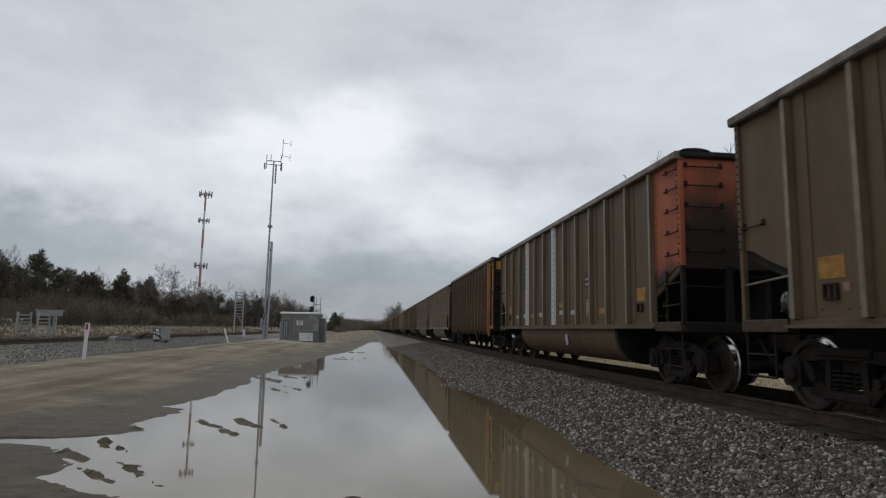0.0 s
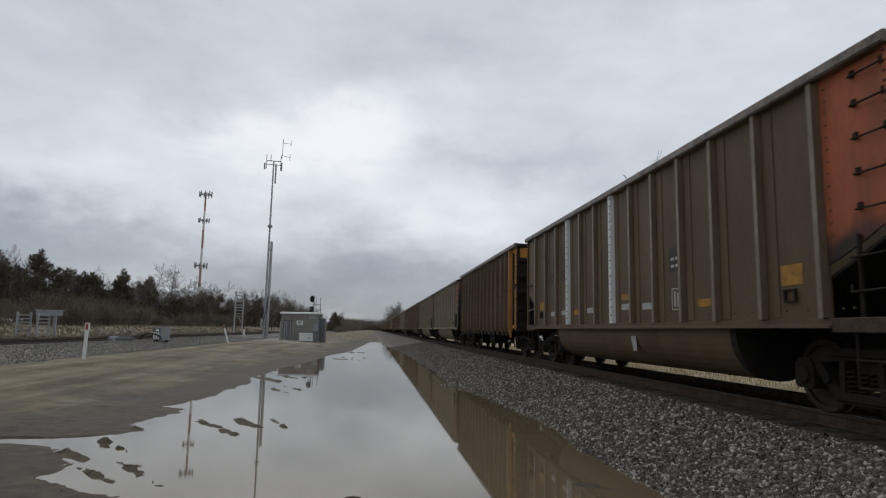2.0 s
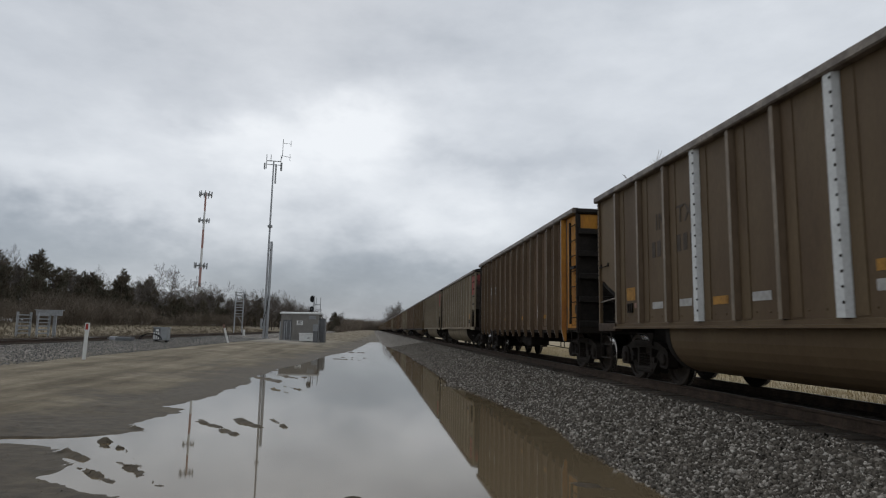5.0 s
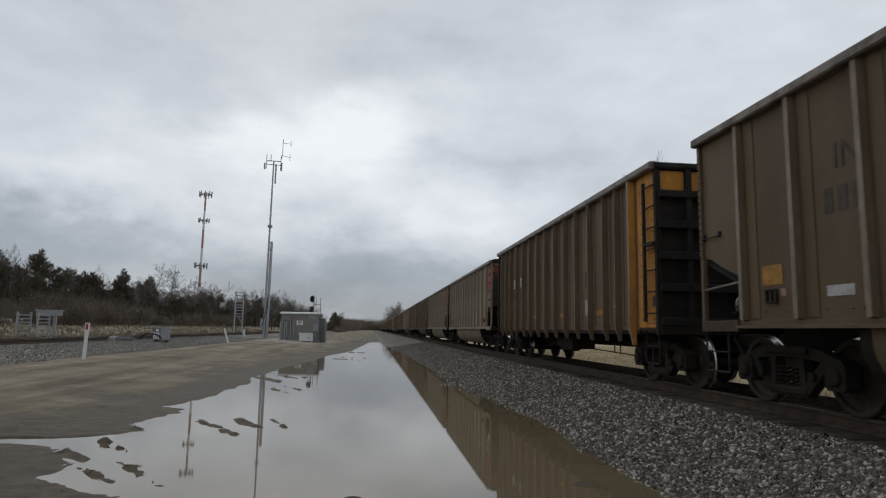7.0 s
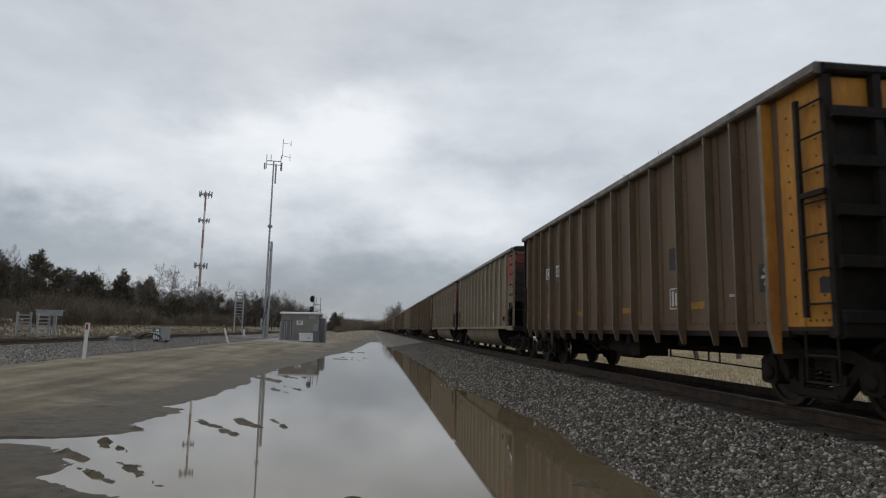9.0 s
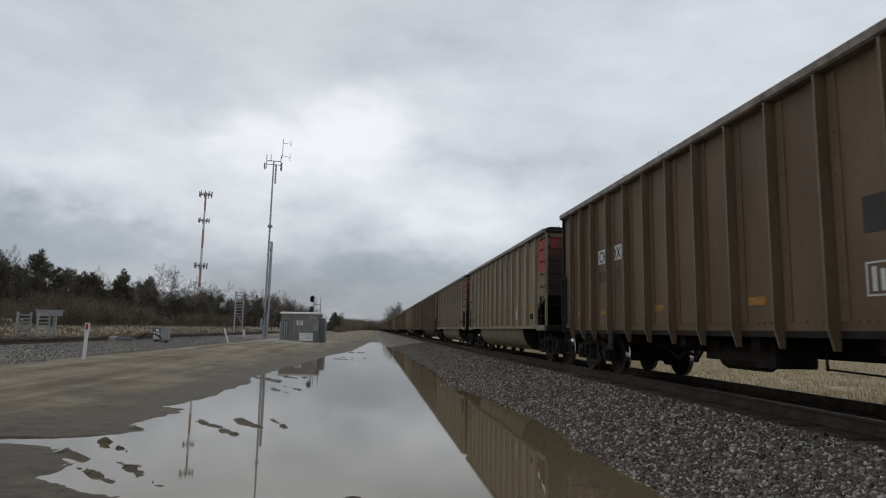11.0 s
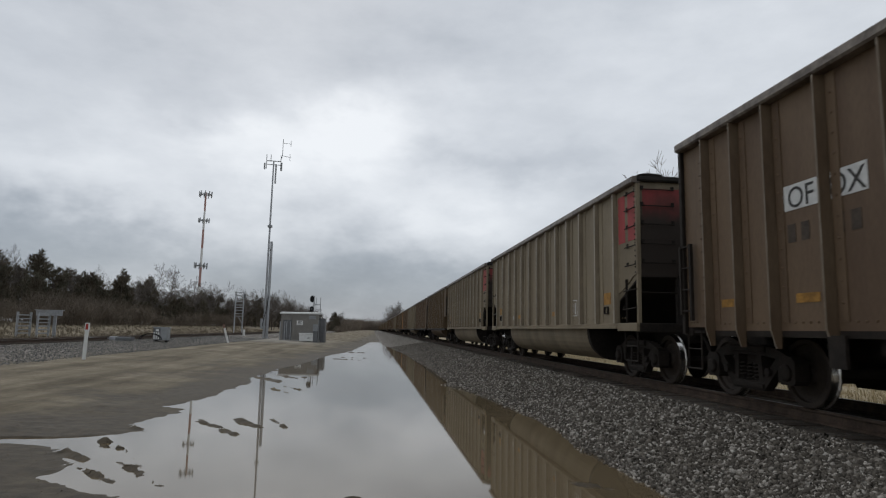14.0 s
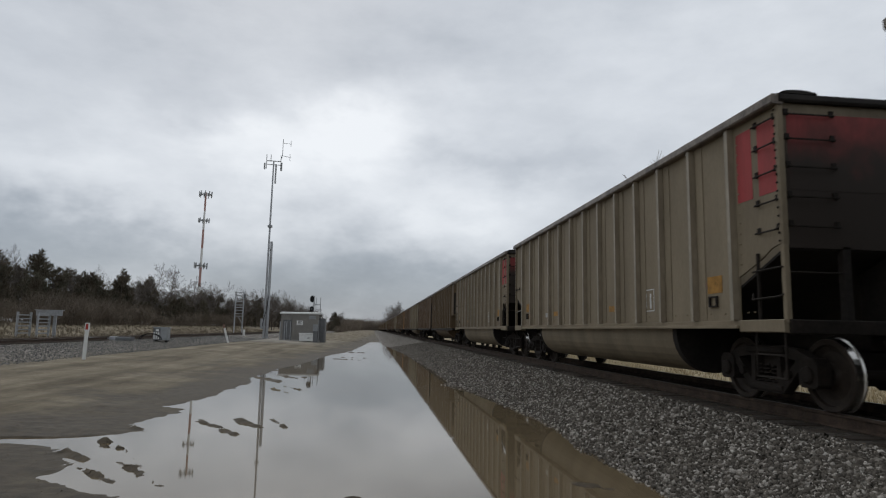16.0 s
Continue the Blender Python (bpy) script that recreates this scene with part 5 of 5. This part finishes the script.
def build_signal():
    x, y = -7.95, 82.0
    z = ground_at(x, y)
    root = thing("railway_signal", "dark two-headed railway signal on a ladder mast", "railway signal", pose(x, y, z))
    part("mast", Shape().tube((0.25, 0, 0), (0.25, 0, 5.5), 0.08, 8), MAT["galv"], root)
    for zz, h in ((5.08, 0.44), (3.78, 0.36)):
        part("backplate", Shape().prism([(0.27 * math.cos(a), zz + h * math.sin(a)) for a in np.linspace(0, 2 * math.pi, 17)[:-1]], "y", -0.12, -0.08), MAT["black"], root, "black oval signal head")
        for k in (-1, 1):
            part("hood", Shape().tube((0, -0.1, zz + k * h * 0.42), (0, -0.4, zz + k * h * 0.42), 0.13, 10), MAT["black"], root)
    lad = Shape()
    for dx in (0.5, 1.05):
        lad.tube((dx, 0.3, 0), (dx, 0.3, 5.3), 0.035)
    for zz in np.arange(0.4, 4.6, 0.4):
        lad.tube((0.5, 0.3, zz), (1.05, 0.3, zz), 0.015)
    for zz in (3.2, 3.8, 4.4):
        lad.tube((0.2, 0.3, zz), (1.05, 0.3, zz), 0.03)
    part("ladder", lad, MAT["galv"], root, "galvanised ladder and landing")


def build_radio_mast():
    x, y = -12.7, 75.5
    z = ground_at(x, y)
    root = thing("radio_mast", "slim grey steel radio mast with small aerials on top", "radio mast", pose(x, y, z))
    part("pole", Shape().tube((-0.05, 0, 0), (-0.02, 0, 13.4), 0.13, 10, 0.11).tube((-0.02, 0, 13.4), (0.0, 0, 21.4), 0.11, 10, 0.085), MAT["galv"], root)
    part("flange", Shape().tube((-0.02, 0, 13.3), (-0.02, 0, 13.55), 0.28, 10), MAT["alum"], root)
    part("support_pole", Shape().tube((0.28, 0.1, 0), (0.28, 0.1, 11.6), 0.18, 10, 0.15), MAT["galv"], root, "shorter stout steel pole")
    part("pole_base", Shape().box(-0.55, 0.7, -0.45, 0.5, -0.2, 0.14, c=0.03), MAT["concrete"], root)
    part("cable_box", Shape().box(-0.45, -0.1, -0.3, 0.0, 1.2, 2.4, c=0.02), MAT["alum"], root)
    part("cable", Shape().path([(-0.2, -0.3, 1.5), (-0.05, -0.25, 2.6), (0.2, -0.15, 3.6), (0.28, -0.15, 5.0)], 0.04), MAT["black"], root)
    part("crossarm", Shape().tube((-0.85, 0, 21.5), (0.85, 0, 21.45), 0.055), MAT["alum"], root, "steel crossarm")
    part("crossarm", Shape().tube((-0.85, 0, 21.05), (0.85, 0, 21.0), 0.045), MAT["alum"], root, "steel crossarm")
    for dx, z0, z1 in ((-0.85, 20.5, 22.3), (-0.35, 21.4, 22.3), (0.85, 20.3, 22.2)):
        part("aerial_rod", Shape().tube((dx, 0, z0), (dx, 0, z1), 0.045), MAT["alum"], root)
    for dx, z0, z1 in ((-1.05, 20.4, 21.2), (0.3, 18.7, 21.1), (0.95, 20.3, 21.3)):
        part("aerial", Shape().box(dx - 0.09, dx + 0.09, -0.06, 0.06, z0, z1, c=0.02), MAT["alum"], root)
    part("dipole_aerial", Shape().path([(0.85, 0, 21.8), (1.0, 0, 22.1), (1.0, 0, 24.3)], 0.04).tube((1.0, 0, 23.8), (2.05, 0, 23.7), 0.03).tube((1.0, 0, 22.2), (2.05, 0, 22.0), 0.03).tube((1.95, 0, 23.4), (1.95, 0, 24.1), 0.03).tube((1.9, 0, 21.6), (1.9, 0, 22.4), 0.03), MAT["alum"], root)


def build_cell_tower():
    x, y = -71.6, 265.0
    z = ground_at(x, y)
    root = thing("cell_tower", "distant red and white banded cell tower with antenna rings", "cell tower", pose(x, y, z))
    h = 55.5
    n = 7
    for k in range(n):
        part("tower_section", Shape().tube((0, 0, h * k / n), (0, 0, h * (k + 1) / n), 0.62 - 0.03 * k, 6, 0.62 - 0.03 * (k + 1)), MAT["white"] if k % 2 else MAT["redwhite"], root, "white band" if k % 2 else "faded red band")
    for zz, r, hh in ((54.6, 2.5, 2.4), (43.5, 2.1, 1.8), (24.5, 2.5, 2.4)):
        part("platform_ring", Shape().path([(r * math.cos(a), r * math.sin(a), zz) for a in np.linspace(0, 2 * math.pi, 7)], 0.14), MAT["alum"], root)
        for a in np.linspace(0, 2 * math.pi, 10)[:-1]:
            c, s = math.cos(a), math.sin(a)
            part("panel_antenna", Shape().box(r * c - 0.16, r * c + 0.16, r * s - 0.16, r * s + 0.16, zz - hh / 2, zz + hh / 2, c=0.05), MAT["alum"], root)
        part("ring_arm", Shape().tube((-r, 0, zz), (r, 0, zz), 0.1).tube((0, -r, zz), (0, r, zz), 0.1), MAT["alum"], root)


def build_posts():
    p = thing("marker_post", "white marker post with a red reflector top", "marker post", pose(-11.05, 25.7, ground_at(-11.05, 25.7), 0, 1.0, 0))
    part("post", Shape().box(-0.065, 0.065, -0.03, 0.03, -0.2, 1.1, c=0.012), MAT["white"], p)
    part("cap", Shape().box(-0.08, 0.08, -0.04, 0.04, 1.1, 1.40, c=0.012), MAT["white"], p)
    part("reflector", Shape().box(-0.045, 0.045, -0.046, -0.041, 1.14, 1.36), MAT["redpost"], p, "red reflector")
    q = thing("marker_post", "thin white marker post leaning to one side", "marker post", pose(-11.3, 51.0, ground_at(-11.3, 51.0), 0, -17.0, 0))
    part("post", Shape().box(-0.07, 0.07, -0.02, 0.02, -0.2, 1.18), MAT["white"], q)
    part("cap", Shape().box(-0.075, 0.075, -0.025, 0.025, 1.18, 1.48), MAT["pink"], q, "faded reddish tip")
    w = thing("marker_post", "short white stub post beside the far track", "marker post", pose(-16.3, 82.0, ground_at(-16.3, 82)))
    part("post", Shape().box(-0.12, 0.12, -0.12, 0.12, -0.1, 0.75, c=0.03), MAT["white"], w)


def build_switch_box():
    x, y = -15.2, 47.5
    root = thing("equipment_cabinet", "small grey lineside cabinet with white louvres on the ballast", "equipment box", pose(x, y, ground_at(x, y)))
    part("cabinet", Shape().box(-0.5, 0.45, -0.35, 0.35, 0.12, 1.0, c=0.02), MAT["alum"], root)
    part("door", Shape().box(-0.5, 0.0, -0.38, -0.35, 0.16, 0.96), MAT["hutdark"], root)
    part("hood", Shape().box(-0.55, 0.5, -0.4, 0.4, 1.0, 1.06), MAT["alum"], root)
    for i in range(3):
        part("louvre", Shape().box(-0.46 + 0.15 * i, -0.38 + 0.15 * i, -0.40, -0.38, 0.2, 0.68), MAT["white"], root, "white vent strip")
    part("notice", Shape().box(-0.34, -0.12, -0.40, -0.38, 0.76, 0.9), MAT["white"], root)
    part("leg", Shape().box(-0.4, -0.3, -0.2, 0.2, -0.3, 0.12).box(0.3, 0.4, -0.2, 0.2, -0.3, 0.12), MAT["under"], root)
    m = thing("switch_machine", "low grey switch machine with cables beside the far track", "switch machine", pose(-16.8, 45.0, ground_at(-16.8, 45.0)))
    part("housing", Shape().prism([(-0.35, 0), (0.35, 0), (0.35, 0.22), (0.2, 0.24), (-0.3, 0.24), (-0.35, 0.18)], "x", -0.5, 0.5), MAT["hutdark"], m)
    part("motor_case", Shape().box(-0.95, -0.5, -0.22, 0.22, 0, 0.26, c=0.04), MAT["galv"], m)
    part("throw_rod", Shape().tube((-0.7, 0.1, 0.12), (-2.4, 0.1, 0.14), 0.03), MAT["galv"], m)
    c = Shape()
    for k in range(2):
        c.path([(0.9 + 0.35 * (1 - math.cos(a)) * 2, 0.3 * k, 0.08 + 0.42 * math.sin(a)) for a in np.linspace(0, math.pi, 9)], 0.03)
    part("cable_loop", c, MAT["black"], m, "looped black cable")
    for i, (dx, dy) in enumerate(((-19.8, 38.0), (-20.0, 41.5))):
        f = thing("switch_rail_box", "low dark metal cover between the rails", "track fitting", pose(dx + 1.2, dy, 0.68))
        part("cover", Shape().box(-0.45, 0.45, -0.3, 0.3, 0, 0.16, c=0.04), MAT["rust"], f)


def build_gates():
    """Pipe panels and a board frame behind the far track."""
    for (x, y, turn, w) in ((-29.1, 56.0, 81, 1.55), (-28.05, 57.0, 82, 1.5)):
        root = thing("steel_gate", "pale galvanised slatted gate panel beside the far track", "gate", pose(x, y, 0.45, 0, 0, turn))
        for dx in (-w / 2, w / 2):
            part("gate_post", Shape().box(dx - 0.07, dx + 0.07, -0.07, 0.07, -0.3, 2.1), MAT["galv"], root)
        for k in range(6):
            part("slat", Shape().box(-w / 2 + 0.07, w / 2 - 0.07, -0.03, 0.03, 0.3 + 0.3 * k, 0.4 + 0.3 * k), MAT["galv"], root)
    b = thing("board_frame", "pale grey board on posts beside the far track", "sign frame", pose(-28.25, 58.2, 0.45))
    part("board", Shape().box(-1.05, 1.1, -0.06, 0.06, 1.85, 2.3, c=0.02), MAT["galv"], b)
    part("hood", Shape().box(-1.1, 1.15, -0.25, 0.25, 2.3, 2.37), MAT["galv"], b)
    for dx in (0.55,):
        part("post", Shape().box(dx - 0.12, dx + 0.12, -0.08, 0.08, -0.3, 1.85), MAT["galv"], b)
    r = thing("ladder_frame", "tall galvanised ladder frame behind the far track", "signal frame", pose(-22.9, 110.0, 0.55))
    for dx in (-0.66, 0.66):
        part("upright", Shape().box(dx - 0.09, dx + 0.09, -0.1, 0.1, -0.3, 7.1), MAT["galv"], r)
    for z in (2.9, 3.3, 3.9, 4.4, 4.8, 5.4, 5.9, 6.4, 6.9):
        part("crossbar", Shape().box(-0.57, 0.57, -0.05, 0.05, z - 0.06, z + 0.06), MAT["galv"], r)
    part("brace", Shape().tube((-0.05, 0, 2.75), (0.62, 0, 1.7), 0.06), MAT["galv"], r)
    part("lamp_case", Shape().box(0.75, 1.0, -0.2, 0.2, 6.0, 6.7), MAT["hutdark"], r)


build_hut()
build_signal()
build_radio_mast()
build_cell_tower()
build_posts()
build_switch_box()
build_gates()

# ---- trees and grass ----


def bare_tree(name, label, height, spread_r, seed, depth=5):
    rng = random.Random(seed)
    trunk, limbs = Shape(), Shape()

    def grow(p, d, length, r, level):
        segs = 3 if level < 2 else 2
        q = p
        for _ in range(segs):
            d = (d + Vector((rng.uniform(-1, 1), rng.uniform(-1, 1), rng.uniform(-0.2, 0.6))) * 0.16).normalized()
            e = q + d * length / segs
            (trunk if level == 0 else limbs).tube(q, e, max(r, 0.014), 5 if level < 2 else 3, max(r * 0.8, 0.010))
            r *= 0.8
            q = e
            if level >= 1 and level < depth and rng.random() < 0.7:
                side = d.orthogonal().normalized()
                side.rotate(Matrix.Rotation(rng.uniform(0, 6.28), 3, d))
                grow(q, (d * 0.6 + side * 0.8 + Vector((0, 0, 0.2))).normalized(), length * rng.uniform(0.45, 0.65), r * 0.55, level + 1)
        if level < depth:
            for _ in range(4 if level == 0 else 2):
                side = d.orthogonal().normalized()
                side.rotate(Matrix.Rotation(rng.uniform(0, 6.28), 3, d))
                grow(q, (d + side * rng.uniform(0.35, 0.8) * spread_r).normalized(), length * rng.uniform(0.6, 0.85), r * 0.75, level + 1)

    grow(Vector((0, 0, -0.2)), Vector((0, 0, 1)), height * 0.32, height * 0.014, 0)
    root = thing(name, label, "tree", Matrix())
    part("trunk", trunk, MAT["bark"], root)
    tagged(part("crown", limbs, MAT["twig"], root, "bare branching crown"), kind="stuff")
    return root


def cedar_tree(name, label, height, width, seed, n=2600):
    """An evergreen with an uneven outline of many small sprays."""
    rng = random.Random(seed)
    root = thing(name, label, "tree", Matrix())
    part("trunk", Shape().tube((0, 0, -0.3), (0, 0, height * 0.9), height * 0.016, 6, 0.03), MAT["bark"], root)
    s = Shape()
    lobes = []
    for _ in range(22):
        a, h = rng.uniform(0, 6.28), rng.uniform(0.05, 0.8)
        r = width * (1 - h) ** 0.6 * rng.uniform(0.35, 1.0)
        lobes.append((Vector((r * math.cos(a), r * math.sin(a), h * height)), rng.uniform(0.10, 0.26) * height))
    lobes.append((Vector((0, 0, height * 0.78)), height * 0.24))
    for k in range(n):
        base, tall = rng.choice(lobes)
        u = rng.random()
        wide = tall * 0.42 * (1 - u) ** 0.8 + 0.04
        a, rr = rng.uniform(0, 6.28), math.sqrt(rng.random())
        p = base + Vector((wide * rr * math.cos(a), wide * rr * math.sin(a), u * tall))
        out = Vector((math.cos(a) * 0.7, math.sin(a) * 0.7, rng.uniform(0.2, 1.3))).normalized()
        L = rng.uniform(0.25, 0.8) * height / 10
        w = L * rng.uniform(0.10, 0.2)
        side = out.cross(Vector((rng.uniform(-1, 1), rng.uniform(-1, 1), rng.uniform(-1, 1)))).normalized() * w
        nrm = out.cross(side).normalized() * w * 0.5
        q = p + out * L
        s.add([p - side, p + side, q, p + nrm + out * L * 0.3], [(0, 1, 3), (1, 2, 3), (2, 0, 3)])
    tagged(part("crown", s, MAT["cedar"], root, "dark ragged evergreen foliage"), kind="stuff")
    return root


def shrub(name, label, size, seed, stems=70):
    rng = random.Random(seed)
    root = thing(name, label, "shrub", Matrix())
    s = Shape()
    for _ in range(stems):
        p = Vector((rng.gauss(0, size * 0.35), rng.gauss(0, size * 0.35), 0))
        d = Vector((rng.gauss(0, 0.35), rng.gauss(0, 0.35), 1)).normalized()
        L = size * rng.uniform(0.5, 1.1)
        q = p + d * L * 0.5
        s.tube(p, q, 0.02, 3, 0.014)
        for _ in range(5):
            d2 = (d + Vector((rng.gauss(0, 0.5), rng.gauss(0, 0.5), rng.gauss(0, 0.25)))).normalized()
            e = q + d2 * L * rng.uniform(0.25, 0.55)
            s.tube(q, e, 0.014, 3, 0.005)
            for _ in range(3):
                d3 = (d2 + Vector((rng.gauss(0, 0.6), rng.gauss(0, 0.6), rng.gauss(0, 0.4)))).normalized()
                s.tube(e, e + d3 * L * 0.2, 0.010, 3, 0.004)
    tagged(part("twig_mass", s, MAT["brush"], root), kind="stuff")
    return root


def grass_patch(name, label, spots, h, seed, blades=6, paint="straw"):
    rs = random.Random(seed)
    s = Shape()
    heights = ground_height(np.array([p[0] for p in spots]), np.array([p[1] for p in spots])) - 0.02
    for (x, y), z in zip(spots, heights.tolist()):
        for _ in range(blades):
            a, hh = rs.uniform(0, 6.28), h * rs.uniform(0.5, 1.2)
            bx, by = x + rs.gauss(0, 0.12), y + rs.gauss(0, 0.12)
            w = 0.016 * rs.uniform(0.7, 1.6)
            lean = rs.uniform(0.1, 0.5) * hh
            dx, dy = math.cos(a), math.sin(a)
            s.add([(bx - dy * w, by + dx * w, z), (bx + dy * w, by - dx * w, z), (bx + dx * lean, by + dy * lean, z + hh)], [(0, 1, 2)])
    return tagged(new(name, s.mesh(name, MAT[paint])), label, "grass", kind="stuff")


def plant(protos, spots, rng, scale=(0.8, 1.2)):
    first = set()
    for k, (x, y, f) in enumerate(spots):
        src = protos[k % len(protos)]
        sc = rng.uniform(*scale) * f
        m = pose(x, y, ground_at(x, y) - 0.05, 0, 0, rng.uniform(0, 360))
        if src not in first:
            first.add(src)
            ob = src
        else:
            ob = copy_thing(src, m)
        ob.matrix_basis = m
        ob.scale = (sc, sc, sc * rng.uniform(0.9, 1.12))


rng = random.Random(11)
cedars = [cedar_tree("cedar_tree", "dark ragged cedar in the thicket behind the far track", 8.0, w, k) for k, w in enumerate((2.9, 2.4, 3.3, 2.2))]
bares = [bare_tree("bare_tree", "leafless grey-brown tree in the winter thicket", 10.0, sp, 20 + k, depth=6) for k, sp in enumerate((0.8, 1.0, 1.2))]
shrubs = [shrub("shrub", "leafless brown brush along the tree line", 3.0, 40 + k) for k in range(3)]
spots = []
for row, (x0, lo, hi) in enumerate(((-41, 0.5, 0.9), (-46, 0.8, 1.1), (-50, 0.9, 1.2))):
    y = 46.0 + row
    while y < 420:
        spots.append((x0 - rng.uniform(0, 5) - 0.015 * y, y, rng.uniform(lo, hi)))
        y += rng.uniform(1.4, 4.2) * (1 + y / 170)
for k in range(16):
    spots.append((-32 - rng.uniform(0, 16), 210 + 14 * k, rng.uniform(0.8, 1.1)))
spots += [(-13.2, 235, 0.75), (-14.8, 240, 0.8), (-14.5, 250, 0.7), (-15.5, 258, 0.5), (-17, 262, 0.6), (-12.5, 290, 0.45)]
plant(cedars, spots, rng)
spots = []
y = 50.0
while y < 560:
    spots.append((-46 - rng.uniform(0, 16) - 0.02 * y, y, rng.uniform(0.8, 1.12)))
    y += rng.uniform(1.6, 3.6) * (1 + y / 250)
# the line's far end, and the trees beyond the train
for k in range(26):
    spots.append((-13 - rng.uniform(0, 12) - 0.02 * k, 260 + 26 * k, rng.uniform(0.55, 0.9)))
for k in range(30):
    spots.append((-30 - rng.uniform(0, 26), 190 + 9 * k, rng.uniform(0.95, 1.35)))
for k in range(9):
    spots.append((12.5 + rng.uniform(0, 5), 340 + 26 * k, rng.uniform(1.3, 1.6)))
spots += [(20.6, 38.0, 1.24), (24.0, 39.0, 1.34), (-44.3, 139.0, 1.45), (-35.0, 205.0, 1.25), (-33.5, 218.0, 1.2), (-38.0, 190.0, 1.1)]
plant(bares, spots, rng, (0.92, 1.08))
spots = []
y = 46.0
while y < 420:
    for _ in range(2):
        spots.append((-37.5 - rng.uniform(0, 9) - 0.02 * y, y + rng.uniform(-2, 2), rng.uniform(0.5, 1.25)))
    y += rng.uniform(1.0, 2.2) * (1 + y / 160)
for k in range(60):
    spots.append((-10 - rng.uniform(0, 15), 190 + 9 * k, rng.uniform(0.6, 1.2) * (1 + 0.04 * k)))
for k in range(44):
    spots.append((-34 + 1.5 * k + rng.uniform(-1, 1), 640 + rng.uniform(0, 70), rng.uniform(2.2, 3.4)))
plant(shrubs, spots, rng)
rg = random.Random(5)
grass_patch("dry_grass", "pale dry grass beyond the railway", [(9.6 + rg.random() ** 1.5 * 22, 6 + rg.random() * 60) for _ in range(12000)], 0.17, 3)
grass_patch("dry_grass", "pale dry grass on the bank behind the far track", [(-23 - rg.random() * 22, 38 + rg.random() ** 1.4 * 150) for _ in range(6500)], 0.32, 4, paint="hay")
grass_patch("dry_grass", "short dry grass along the lot's far edge", [(-13 + rg.random() * 13.5, 76 + rg.random() ** 1.5 * 160) for _ in range(1400)], 0.07, 6, paint="hay")


def motions():
    def rolled(t):
        return SPEED * t + 0.15 * float(smoothstep(3.8, 6.4, t))
    turns = [round(0.3 * k, 2) for k in range(54)] + [16.0]
    for i, (car, y0) in enumerate(TRAIN):
        walk(car, [(t, pose(TRACK_X, y0 - rolled(t), RAIL_Z)) for t in (0.0, 1.9, 3.8, 5.1, 6.4, 9.0, 12.5, 16.0)])
        if i < 5:
            for b in car.children:
                if b.name.split(".")[0] != "bogie":
                    continue
                for w in b.children:
                    if w.name.split(".")[0] == "wheelset":
                        p = w.matrix_basis.translation.copy()
                        walk(w, [(t, Matrix.Translation(p) @ Matrix.Rotation(rolled(t) / WHEEL_R, 4, "X")) for t in turns])


motions()
